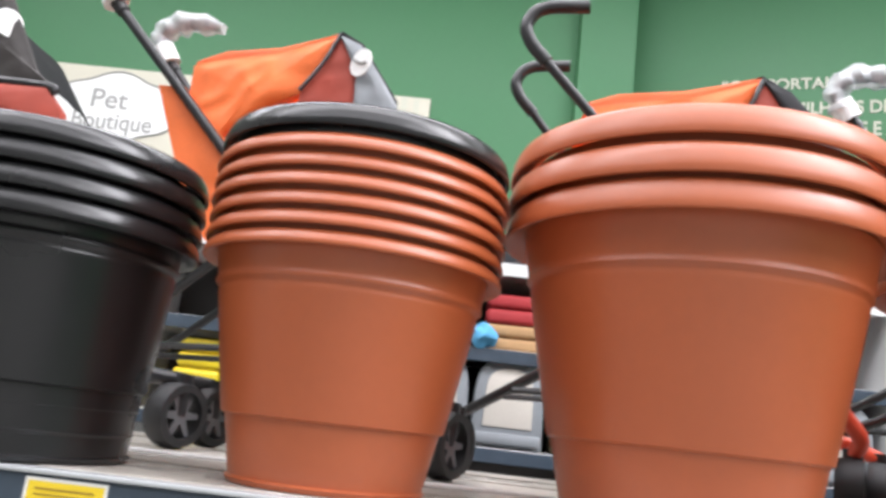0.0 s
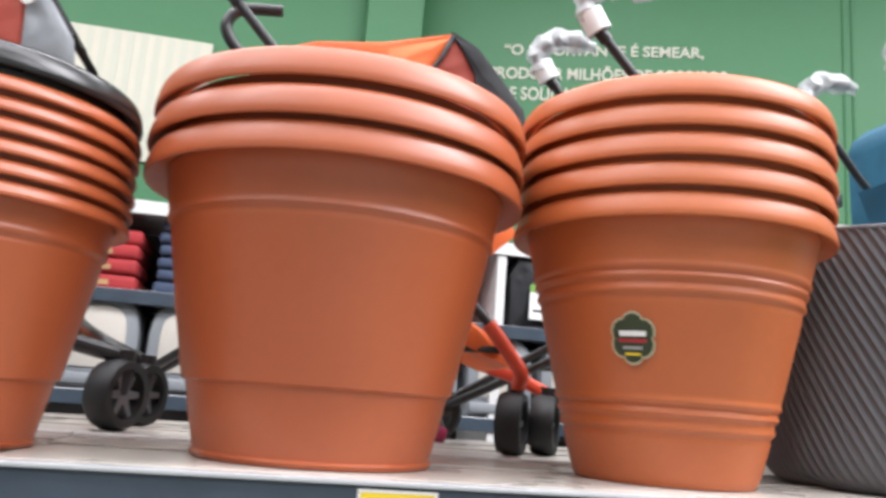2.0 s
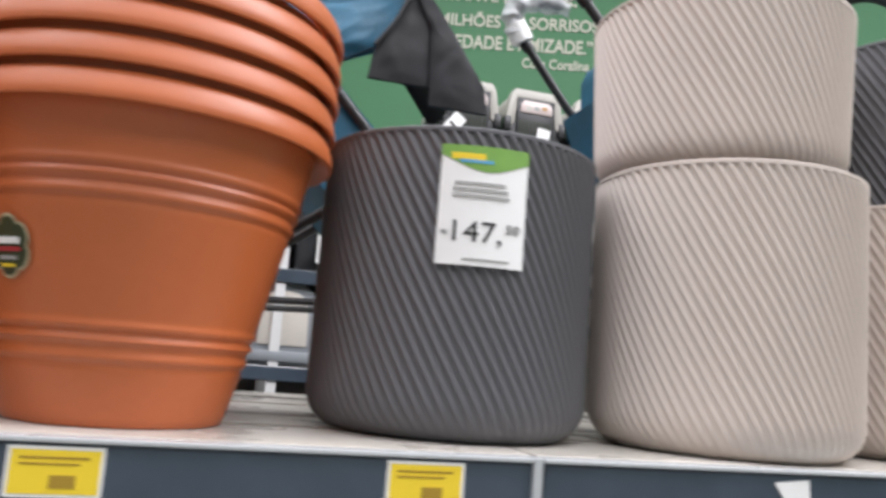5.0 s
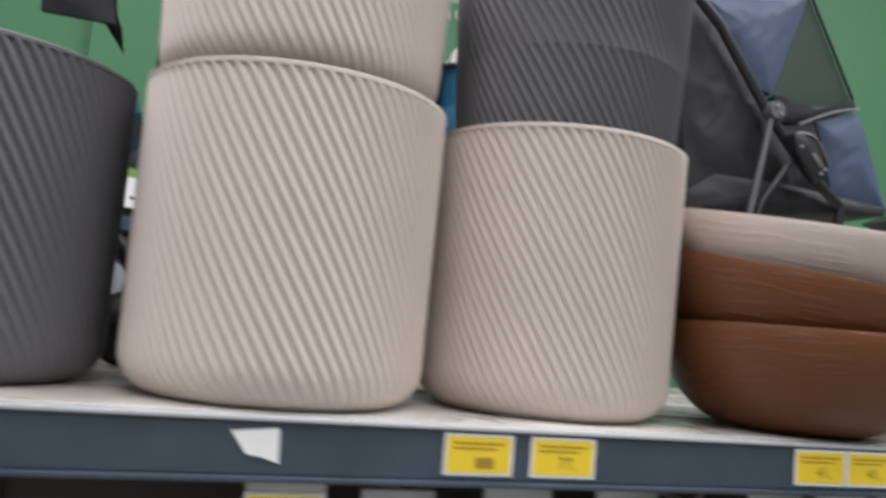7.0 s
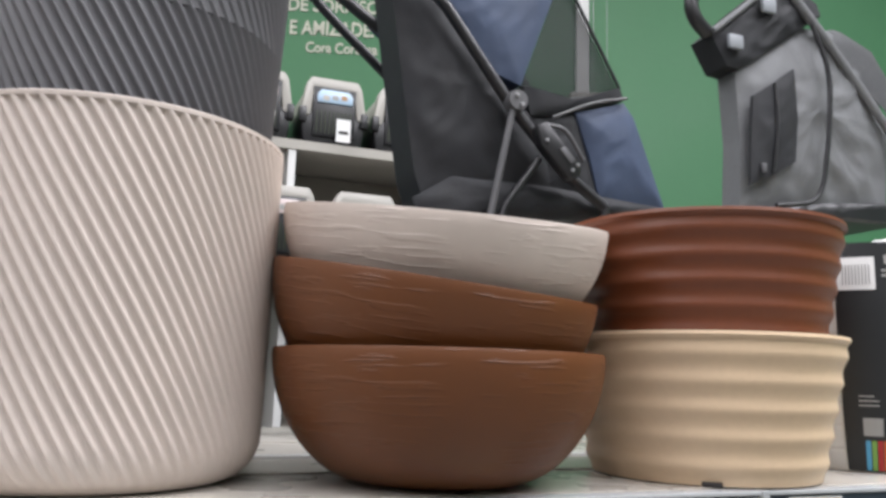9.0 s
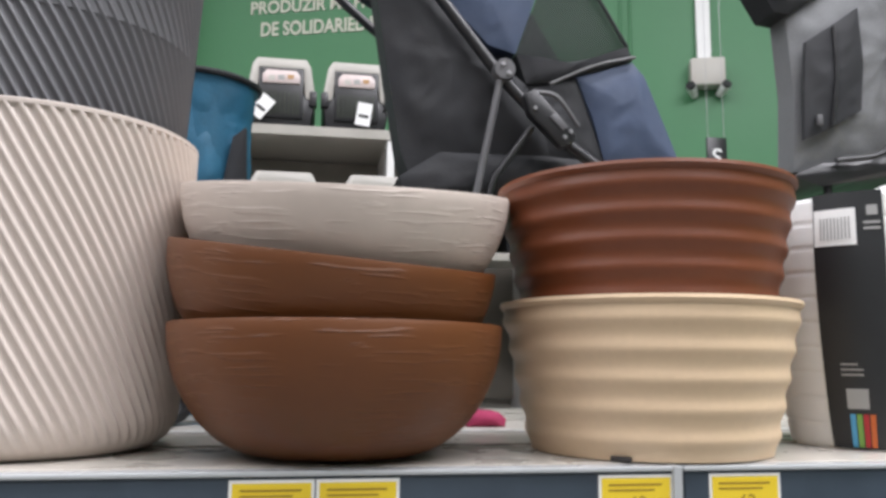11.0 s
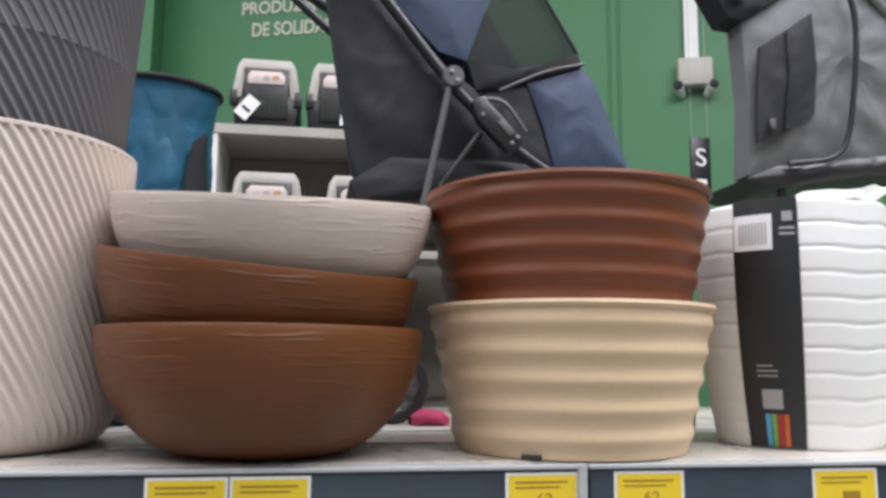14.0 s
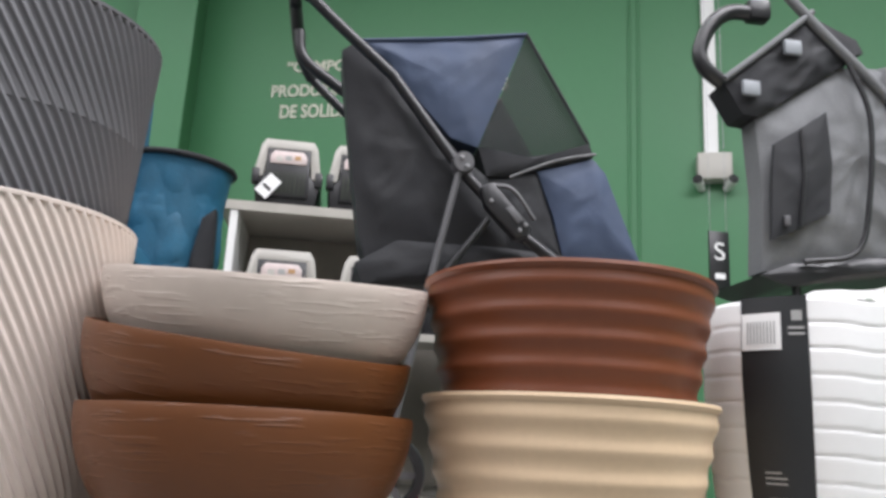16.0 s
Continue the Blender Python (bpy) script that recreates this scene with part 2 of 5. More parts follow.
def tube(points, r, seg=10, curve=True, bm=None, radii=None):
    own = bm or bmesh.new()
    pts = smooth_line(points) if curve else [Vector(p) for p in points]
    rings = []
    up = Vector((0, 1, 0))
    for i, p in enumerate(pts):
        d = (pts[min(i + 1, len(pts) - 1)] - pts[max(i - 1, 0)]).normalized()
        side = d.cross(up)
        if side.length < 1e-3:
            side = d.cross(Vector((1, 0, 0)))
        side.normalize()
        top = side.cross(d)
        rad = radii(i / max(1, len(pts) - 1)) if radii else r
        rings.append([own.verts.new(p + rad * (math.cos(2 * math.pi * k / seg) * side + math.sin(2 * math.pi * k / seg) * top)) for k in range(seg)])
    for a, b in zip(rings, rings[1:]):
        for k in range(seg):
            own.faces.new((a[k], a[(k + 1) % seg], b[(k + 1) % seg], b[k]))
    own.faces.new(rings[0][::-1])
    own.faces.new(rings[-1])
    return own


def prism(poly, y0, y1, bevel=0.006, bulge=0.0, cuts=0):
    """A closed slab: an (x, z) outline drawn from y0 to y1, its edges rounded."""
    bm = bmesh.new()
    vs = [bm.verts.new((x, y0, z)) for x, z in poly]
    f = bm.faces.new(vs)
    new_geo = bmesh.ops.extrude_face_region(bm, geom=[f])["geom"]
    for v in new_geo:
        if isinstance(v, bmesh.types.BMVert):
            v.co.y = y1
    if bevel:
        bmesh.ops.bevel(bm, geom=list(bm.edges), offset=bevel, segments=2, profile=0.5, affect="EDGES")
    return bm


def cloth(poly, y0, y1, nx=18, nz=18, puff=0.012, wrinkle=0.005, seed=0.0, front_only=False):
    """A soft fabric body: an (x, z) outline, its near and far faces puffed and wrinkled."""
    c = Vector((sum(p[0] for p in poly) / len(poly), sum(p[1] for p in poly) / len(poly)))
    outline = []
    for i, p in enumerate(poly):
        q = poly[(i + 1) % len(poly)]
        n_ = max(2, int(math.hypot(q[0] - p[0], q[1] - p[1]) / 0.012))
        for k in range(n_):
            outline.append((p[0] + (q[0] - p[0]) * k / n_, p[1] + (q[1] - p[1]) * k / n_))
    bm = bmesh.new()
    n = len(outline)
    loops = []
    for lv in range(15):
        s = min(lv / 14, 0.985)
        edge = min(1.0, lv / 3)
        ring = []
        for x, z in outline:
            px, pz = x + (c.x - x) * s, z + (c.y - z) * s
            fold = abs(noise.noise(Vector((px * 11 + pz * 5 + seed, pz * 6 - px * 3, seed)))) - 0.25
            crease = abs(noise.noise(Vector((px * 26 - pz * 14 + seed, pz * 22, seed + 4)))) - 0.25
            w = edge * wrinkle * (1.5 * fold + 0.8 * crease)
            ring.append(bm.verts.new((px, y0 - puff * (1 - (1 - s) ** 2.2) + w, pz)))
        loops.append(ring)
    back = [bm.verts.new((x, y1, z)) for x, z in outline]
    for a, b in zip(loops, loops[1:]):
        for k in range(n):
            bm.faces.new((a[k], a[(k + 1) % n], b[(k + 1) % n], b[k]))
    bm.faces.new(loops[-1])
    for k in range(n):
        bm.faces.new((back[k], back[(k + 1) % n], loops[0][(k + 1) % n], loops[0][k]))
    bm.faces.new(back[::-1])
    return bm


def islands(bm):
    """The loose pieces of a mesh, as lists of corners."""
    seen, out = set(), []
    for v0 in bm.verts:
        if v0 in seen:
            continue
        todo, isl = [v0], []
        seen.add(v0)
        while todo:
            v = todo.pop()
            isl.append(v)
            for e in v.link_edges:
                o = e.other_vert(v)
                if o not in seen:
                    seen.add(o)
                    todo.append(o)
        out.append(isl)
    return out


def text_mesh(name, words, width, height, thick, material, parent, m, label="", bold=0.0, split=False):
    """Lettering of the built-in font, stretched to a width and cap height, standing in the xz plane."""
    cu = bpy.data.curves.new(name, "FONT")
    cu.body = words
    cu.extrude = 0.0
    cu.offset = bold
    ob = bpy.data.objects.new(name, cu)
    scene.collection.objects.link(ob)
    bpy.context.view_layer.update()
    me = bpy.data.meshes.new_from_object(ob.evaluated_get(bpy.context.evaluated_depsgraph_get()))
    bpy.data.objects.remove(ob)
    bpy.data.curves.remove(cu)
    xs = [v.co.x for v in me.vertices]
    ys = [v.co.y for v in me.vertices]
    x0, x1, y0, y1 = min(xs), max(xs), min(ys), max(ys)
    bm = bmesh.new()
    bm.from_mesh(me)
    bpy.data.meshes.remove(me)
    for v in bm.verts:
        v.co = Vector(((v.co.x - x0) / (x1 - x0) * width, 0, (v.co.y - y0) / (y1 - y0) * height))
    geo = bmesh.ops.extrude_face_region(bm, geom=list(bm.faces))["geom"]
    for v in geo:
        if isinstance(v, bmesh.types.BMVert):
            v.co.y = -thick
    bm.transform(m)
    if split:
        spans = sorted(((min(v.co.x for v in isl), max(v.co.x for v in isl), isl) for isl in islands(bm)), key=lambda span: span[:2])
        groups = []
        for lo_, hi_, isl in spans:
            if groups and lo_ < groups[-1][0] - 0.002:
                groups[-1] = (max(hi_, groups[-1][0]), groups[-1][1] + isl)
            else:
                groups.append((hi_, isl))
        for _, isl in groups:
            own = bmesh.new()
            table = {v: own.verts.new(v.co) for v in isl}
            for f in {f for v in isl for f in v.link_faces}:
                own.faces.new([table[v] for v in f.verts])
            part("letter", own, material, parent, smooth=False)
        bm.free()
        return None
    return part(name, bm, material, parent, label, smooth=False)


def on_round(bm, cx, cy, r, phi):
    """Wraps a flat sheet (x along, y out, z up) on an upright cylinder."""
    for v in bm.verts:
        a = phi + v.co.x / r
        rad = r - v.co.y
        v.co = Vector((cx + rad * math.sin(a), cy - rad * math.cos(a), v.co.z))
    return bm


def sheet(x0, x1, z0, z1, thick=0.0008, nx=10, nz=4):
    """A thin sheet standing in the xz plane, with its face towards -y."""
    bm = bmesh.new()
    front = [[bm.verts.new((x0 + (x1 - x0) * i / nx, -thick, z0 + (z1 - z0) * j / nz)) for i in range(nx + 1)] for j in range(nz + 1)]
    back = [[bm.verts.new((x0 + (x1 - x0) * i / nx, 0, z0 + (z1 - z0) * j / nz)) for i in range(nx + 1)] for j in range(nz + 1)]
    for j in range(nz):
        for i in range(nx):
            bm.faces.new((front[j][i], front[j][i + 1], front[j + 1][i + 1], front[j + 1][i]))
            bm.faces.new((back[j][i], back[j + 1][i], back[j + 1][i + 1], back[j][i + 1]))
    for j in range(nz):
        bm.faces.new((front[j][0], front[j + 1][0], back[j + 1][0], back[j][0]))
        bm.faces.new((front[j][nx], back[j][nx], back[j + 1][nx], front[j + 1][nx]))
    for i in range(nx):
        bm.faces.new((front[0][i], back[0][i], back[0][i + 1], front[0][i + 1]))
        bm.faces.new((front[nz][i], front[nz][i + 1], back[nz][i + 1], back[nz][i]))
    return bm


# ---------------------------------------------------------------- structure
ZS = 1.30       # top of the display shelf
WY = 5.005      # green wall behind the pet shelves
SLANT = pose(1.115, 5.221, 0, 0, 0, -18.78)   # the wall right of the pilaster comes nearer


def structure(name, bm, material, label):
    ob = part(name, bm, material, None, label, smooth=False)
    return tagged(ob, label, "structure", kind="structure")


structure("floor", box(-8, 10, -8, WY + 0.9, -0.1, 0.0), FLOOR, "pale polished store floor")
structure("ceiling", box(-8, 10, -8, WY + 0.9, 5.8, 5.9), CEIL, "plain white store ceiling")
structure("wall_north", box(-8, 0.90, WY, WY + 0.3, 0, 5.8), GREEN, "tall green painted store wall")
slanted = box(-0.35, 9.38, 0.0, 0.3, 0, 5.8)
slanted.transform(SLANT)
structure("wall_north_east", slanted, GREEN, "tall green painted store wall set at an angle")
structure("wall_south", box(-8, 10, -8.2, -8.0, 0, 5.8), PLAINW, "plain pale store wall")
structure("wall_west", box(-8.2, -8.0, -8.2, WY + 0.3, 0, 5.8), PLAINW, "plain pale store wall")
structure("wall_east", box(10.0, 10.2, -8.2, WY + 0.3, 0, 5.8), GREEN, "green painted store wall")
structure("pilaster", box(0.69, 1.115, WY - 0.16, WY + 0.60, 0, 5.79, 0.006), GREEN, "green painted wall pilaster")
for gx in (3.295, 3.358):
    joint = tube([(gx, -0.006, 0.0), (gx, -0.006, 5.78)], 0.010, 8, False)
    joint.transform(SLANT)
    structure("wall_joint", joint, GREEN, "thin green painted conduit on the wall")

quote = thing("wall_quote", "cream stencil-like lettering on the green wall", "wall lettering")
quote.matrix_world = SLANT @ pose(0, -0.004, 0)
for words, x0, x1, zc, h in (("\u201cO IMPORTANTE \u00c9 SEMEAR,", 0.735, 2.270, 4.175, 0.125), ("PRODUZIR MILH\u00d5ES DE SORRISOS", 0.630, 2.445, 3.984, 0.120),
                             ("DE SOLIDARIEDADE E AMIZADE.\u201d", 0.714, 2.405, 3.803, 0.108), ("Cora Coralina", 1.886, 2.385, 3.660, 0.078)):
    text_mesh("letters", words, x1 - x0, h, 0.006, LETTER, quote, pose(x0, 0, zc - h / 2), bold=0.020, split=True)

sign = thing("store_sign", "cream fascia sign with a white scrolled panel and teal base band", "sign", at=(0.052, WY - 0.03, 0.035))
part("board", box(-3.75, -0.45, 0.0, 0.028, 2.85, 3.80, 0.004), SIGNCREAM, sign, smooth=False)
for k in range(17):
    part("stripe", box(-2.05 + k * 0.092, -2.05 + k * 0.092 + 0.045, -0.004, -0.0005, 2.86, 3.79), LETTER, sign, "pale vertical stripe", smooth=False)
part("base_band", box(-3.75, -2.1, -0.006, -0.0005, 2.85, 3.12), TEALSIGN, sign, "teal base band", smooth=False)
pan = bmesh.new()
ring = []
for k in range(48):
    a = 2 * math.pi * k / 48
    rr = 1 + 0.10 * math.cos(4 * a) + 0.05 * math.cos(8 * a)
    ring.append(pan.verts.new((-2.86 + 0.56 * rr * math.cos(a), -0.006, 3.47 + 0.25 * rr * math.sin(a))))
pan.faces.new(ring)
geo = bmesh.ops.extrude_face_region(pan, geom=list(pan.faces))["geom"]
for v in geo:
    if isinstance(v, bmesh.types.BMVert):
        v.co.y = -0.0005
part("panel", pan, PAPER, sign, "white scrolled panel", smooth=False)
rim = [(-2.86 + 0.58 * (1 + 0.10 * math.cos(4 * a) + 0.05 * math.cos(8 * a)) * math.cos(a), -0.006, 3.47 + 0.26 * (1 + 0.10 * math.cos(4 * a) + 0.05 * math.cos(8 * a)) * math.sin(a)) for a in [2 * math.pi * k / 64 for k in range(65)]]
part("outline", tube(rim, 0.006, 6, False), GREYINK, sign, "thin grey outline")
text_mesh("word", "Pet", 0.28, 0.15, 0.004, GREYINK, sign, pose(-3.05, -0.007, 3.46))
text_mesh("word", "Boutique", 0.62, 0.17, 0.004, GREYINK, sign, pose(-3.17, -0.007, 3.25))

# ---- conduit with a twin emergency lamp on the wall
trunk = thing("emergency_light", "white cable trunking with a box and twin spotlights on the wall", "emergency light")
trunk.matrix_world = SLANT @ pose(3.830, 0, -0.365)
part("trunking", box(-0.045, 0.045, -0.05, -0.001, 3.74, 6.10, 0.004), STEELW, trunk, smooth=False)
part("box", box(-0.10, 0.12, -0.12, -0.001, 3.56, 3.745, 0.012), CARGREY, trunk, "pale grey box")
for sx, lean in ((-0.085, -40), (0.105, 40)):
    lamp = bmesh.new()
    bmesh.ops.create_cone(lamp, cap_ends=True, segments=20, radius1=0.024, radius2=0.034, depth=0.10)
    lamp.transform(pose(sx, -0.07, 3.535, 60, lean, 0))
    part("spotlight", lamp, STEELW, trunk)
    lens = bmesh.new()
    bmesh.ops.create_cone(lens, cap_ends=True, segments=20, radius1=0.033, radius2=0.030, depth=0.02)
    lens.transform(pose(sx, -0.07, 3.535, 60, lean, 0) @ pose(0, 0, 0.055))
    part("lens", lens, BLACKM, trunk, "dark lens")

hang = thing("aisle_sign", "black hanging aisle sign with a white letter", "sign", at=(4.272, 3.0, 2.415))
part("board", box(-0.055, 0.055, -0.008, 0.008, -0.155, 0.155, 0.003), BLACKM, hang)
text_mesh("letter", "S", 0.055, 0.095, 0.002, PAPER, hang, pose(-0.027, -0.0085, 0.0))
for wx in (-0.045, 0.045):
    part("wire", tube([(wx, 0, 0.15), (wx, 0, 3.38)], 0.0015, 5, False), SILVER, hang, "thin hanging wire")
part("bar", box(-0.028, 0.028, -0.0105, -0.0085, -0.10, -0.07), PAPER, hang, "small white print", smooth=False)

# ---------------------------------------------------------------- display gondola
JOINTS = (-2.05, -1.02, 0.02, 1.19, 2.58, 3.75, 4.9)
for a, b in zip(JOINTS, JOINTS[1:]):
    bay = thing("shelf_bay", "grey-beige steel display shelf with a blue-grey price rail", "shelf", "bays of the display shelf", at=(a, 0, 0))
    w = b - a
    part("front_board", box(0.002, w - 0.002, 0.016, 0.3615, ZS - 0.03, ZS, 0.003), SHELF, bay, smooth=False)
    part("rear_board", box(0.002, w - 0.002, 0.3915, 0.97, ZS - 0.03, ZS, 0.003), SHELF, bay, smooth=False)
    part("middle_strip", box(0.002, w - 0.002, 0.364, 0.389, ZS - 0.03, ZS + 0.004, 0.002), STEELW, bay, "pale joint strip", smooth=False)
    for gy in (0.20, 0.60, 0.78):
        part("groove_rib", box(0.01, w - 0.01, gy - 0.004, gy + 0.004, ZS + 0.0002, ZS + 0.0025, 0.001), SHELF, bay, smooth=False)
    part("price_rail", box(0.004, w - 0.004, -0.004, 0.012, ZS - 0.058, ZS - 0.006, 0.002), RAIL, bay, "blue-grey price rail", smooth=False)
    part("rail_lip", box(0.002, w - 0.002, -0.008, 0.015, ZS - 0.006, ZS - 0.001, 0.0015), RAILCLEAR, bay, "pale upper lip", smooth=False)
    part("rail_foot", box(0.002, w - 0.002, -0.009, 0.012, ZS - 0.064, ZS - 0.058, 0.0015), RAIL, bay, smooth=False)
    part("rail_end", box(w - 0.010, w - 0.0005, -0.010, 0.013, ZS - 0.063, ZS - 0.0005, 0.001), RAILCLEAR, bay, "pale rail end piece", smooth=False)
    part("back_panel", box(0.0, w, 0.46, 0.48, 0.12, ZS - 0.031), DARKBACK, bay, "dark back panel", smooth=False)
    part("upright", box(-0.02, 0.02, 0.44, 0.459, 0.0, ZS - 0.031), DARKBACK, bay, smooth=False)
    part("base", box(0.0, w, 0.0, 0.97, 0.0, 0.12, 0.004), GONDOLA, bay, smooth=False)


# ---------------------------------------------------------------- planters
def rolled_pot(x, y, z, base_r, neck_r, rim_r, rim_z, rim_h, material, label, bands=(), step=None, name="plant_pot", rim_material=None):
    """A tapered plastic pot with a rolled rim, raised bands and a stepped foot."""
    p = thing(name, label, "plant pot", at=(x, y, z))
    hb = rim_z + rim_h * 0.30
    prof = [(0, 0.004), (base_r - 0.016, 0.004), (base_r - 0.010, 0), (base_r - 0.003, 0.001), (base_r, 0.006)]
    rows = 120
    for k in range(1, rows + 1):
        u = k / rows
        zz = 0.006 + u * (hb - 0.006)
        r = base_r + (neck_r - base_r) * (u ** 0.92)
        if step and zz < step:
            r -= 0.0042
        for b0 in bands:
            d = (zz - b0) / 0.0040
            r += 0.0026 * math.exp(-d * d) - 0.0016 * math.exp(-((zz - b0 + 0.006) / 0.003) ** 2)
        prof.append((r, zz))
    body = prof + [(neck_r - 0.005, hb - 0.001), (neck_r - 0.008, hb - 0.03), (base_r - 0.006, 0.010), (0, 0.010)]
    part("body", lathe(body, 96), material, p)
    t_ = rim_h
    rim_prof = [(neck_r - 0.003, rim_z + t_ * 0.40), (neck_r + 0.003, rim_z + t_ * 0.36), (rim_r - 0.008, rim_z + t_ * 0.10), (rim_r - 0.003, rim_z), (rim_r - 0.0006, rim_z + t_ * 0.02), (rim_r, rim_z + t_ * 0.08),
                (rim_r - 0.0006, rim_z + t_ * 0.30), (rim_r - 0.0024, rim_z + t_ * 0.55), (rim_r - 0.0050, rim_z + t_ * 0.78), (rim_r - 0.0080, rim_z + t_ * 0.92), (rim_r - 0.0120, rim_z + t_ * 0.985), (rim_r - 0.0160, rim_z + t_),
                (neck_r + 0.004, rim_z + t_), (neck_r - 0.004, rim_z + t_ * 0.9), (neck_r - 0.003, rim_z + t_ * 0.40)]
    part("rim", lathe(rim_prof, 96), rim_material or material, p)
    return p


def stack(first, count, pitch, wobble=0.0, seed=1):
    rnd = random.Random(seed)
    made = [first]
    x, y, z = first.location
    for k in range(1, count):
        made.append(copy_thing(first, pose(x + rnd.uniform(-wobble, wobble), y + rnd.uniform(-wobble, wobble), z + k * pitch, 0, 0, rnd.uniform(0, 360))))
    return made


pot_a = rolled_pot(-0.422, 0.108, ZS, 0.131, 0.146, 0.166, 0.231, 0.0255, BLACKP, "glossy black plastic plant pot nested in a stack", step=0.075, bands=(0.215,))
tagged(pot_a, group="stack of black pots")
stack(pot_a, 4, 0.0248, 0.001, 3)
pot_b = rolled_pot(-0.0735, 0.1258, ZS, 0.1072, 0.152, 0.168, 0.2315, 0.0172, TERRA, "terracotta plastic plant pot nested in a tall stack", step=0.068, bands=(0.205,))
tagged(pot_b, group="tall stack of terracotta pots")
stack(pot_b, 6, 0.0195, 0.0006, 5)
rolled_pot(-0.0735, 0.1250, ZS + 0.1180, 0.1072, 0.151, 0.166, 0.2340, 0.0265, BLACKP, "black plastic plant pot on top of terracotta ones", step=0.068, bands=(0.205,))
pot_c = rolled_pot(0.3222, 0.1816, ZS, 0.139, 0.203, 0.228, 0.306, 0.0348, TERRA, "large terracotta plastic plant pot nested in a stack of three", step=0.083, bands=(0.262,))
tagged(pot_c, group="stack of large terracotta pots")
stack(pot_c, 2, 0.0360, 0.0015, 7)
copy_thing(pot_c, pose(0.3235, 0.1825, ZS + 0.0760, 0.3, 0.2, 140))
pot_d = rolled_pot(0.7651, 0.1788, ZS, 0.1135, 0.187, 0.2068, 0.298, 0.0312, TERRA_D, "matt terracotta plastic plant pot with ring bands in a stack", bands=(0.067, 0.084, 0.097, 0.220, 0.236, 0.248))
tagged(pot_d, group="stack of banded terracotta pots")
stack(pot_d, 5, 0.0348, 0.001, 9)

# round flower-shaped sticker on the banded pot
sticker = thing("sticker", "dark green flower-shaped sticker with a cream edge", "sticker", at=(0, 0, 0))
for size, off, m_ in ((0.0262, 0.0006, STICKE), (0.0238, 0.0014, STICKG)):
    bm = bmesh.new()
    rg = []
    for k in range(60):
        a = 2 * math.pi * k / 60
        rr = size * (0.86 + 0.17 * abs(math.cos(3 * a + math.pi / 2)) ** 0.6)
        rg.append(bm.verts.new((rr * math.cos(a), -off, 1.465 + 1.12 * rr * math.sin(a))))
    c0 = bm.verts.new((0, -off, 1.465))
    for k in range(60):
        bm.faces.new((c0, rg[k], rg[(k + 1) % 60]))
    for v in bm.verts:
        v.co.y += (1.465 - v.co.z) * 0.24
    on_round(bm, 0.7651, 0.1788, 0.1566, -0.709)
    part("edge" if m_ is STICKE else "face", bm, m_, sticker)
for zz, w, h, m_ in ((1.470, 0.030, 0.006, PAPER), (1.462, 0.032, 0.004, REDF), (1.454, 0.022, 0.0035, GREYINK), (1.447, 0.018, 0.003, LABEL)):
    bm = sheet(-w / 2, w / 2, zz - h / 2, zz + h / 2, 0.0008)
    for v in bm.verts:
        v.co.y += (1.465 - v.co.z) * 0.24 - 0.0018
    part("print", on_round(bm, 0.7651, 0.1788, 0.1566, -0.709), m_, sticker, smooth=False)


def ribbed_pot(x, y, z, r_low, r_top, h, ribs, material, label, corner=0.045, slope=1.76, turn=0.0):
    """A cylindrical planter with slanting ribs all round and a rounded foot."""
    p = thing("ribbed_planter", label, "plant pot", "ribbed planters", at=(x, y, z))
    bm = bmesh.new()
    seg, rows = ribs * 8, 34
    rings = []
    for j in range(rows + 1):
        if j <= 8:
            a = math.pi / 2 * j / 8
            zz, r = corner * (1 - math.cos(a)), r_low - corner * 0.9 + corner * 0.9 * math.sin(a)
        else:
            u = (j - 8) / (rows - 8)
            zz = corner + (h - corner) * u
            r = r_low + (r_top - r_low) * u
        fade = min(1.0, max(0.0, (zz - 0.006) / 0.03))
        ring = []
        for k in range(seg):
            phi = 2 * math.pi * k / seg + turn - (zz - h) / (slope * r_low)
            w = 0.5 + 0.5 * math.sin(2 * math.pi * k / 8)
            d = fade * (0.0043 * w ** 1.35 - 0.0029)
            ring.append(bm.verts.new(((r + d) * math.sin(phi), -(r + d) * math.cos(phi), zz)))
        rings.append(ring)
    for rr, zz in ((r_top - 0.001, h + 0.0025), (r_top - 0.005, h + 0.0025), (r_top - 0.006, h - 0.004), (r_top - 0.009, h - 0.14)):
        rings.append([bm.verts.new((rr * math.sin(2 * math.pi * k / seg + turn), -rr * math.cos(2 * math.pi * k / seg + turn), zz)) for k in range(seg)])
    for a, b in zip(rings, rings[1:]):
        for k in range(seg):
            k2 = (k + 1) % seg
            bm.faces.new((a[k], a[k2], b[k2], b[k]))
    bm.faces.new(rings[0][::-1])
    bm.faces.new(rings[-1])
    part("body", bm, material, p, angle=60)
    part("lip", lathe([(r_top - 0.006, h - 0.003), (r_top + 0.0012, h - 0.002), (r_top + 0.0014, h + 0.002), (r_top - 0.002, h + 0.004), (r_top - 0.005, h + 0.003), (r_top - 0.006, h - 0.003)], 96), material, p)
    return p


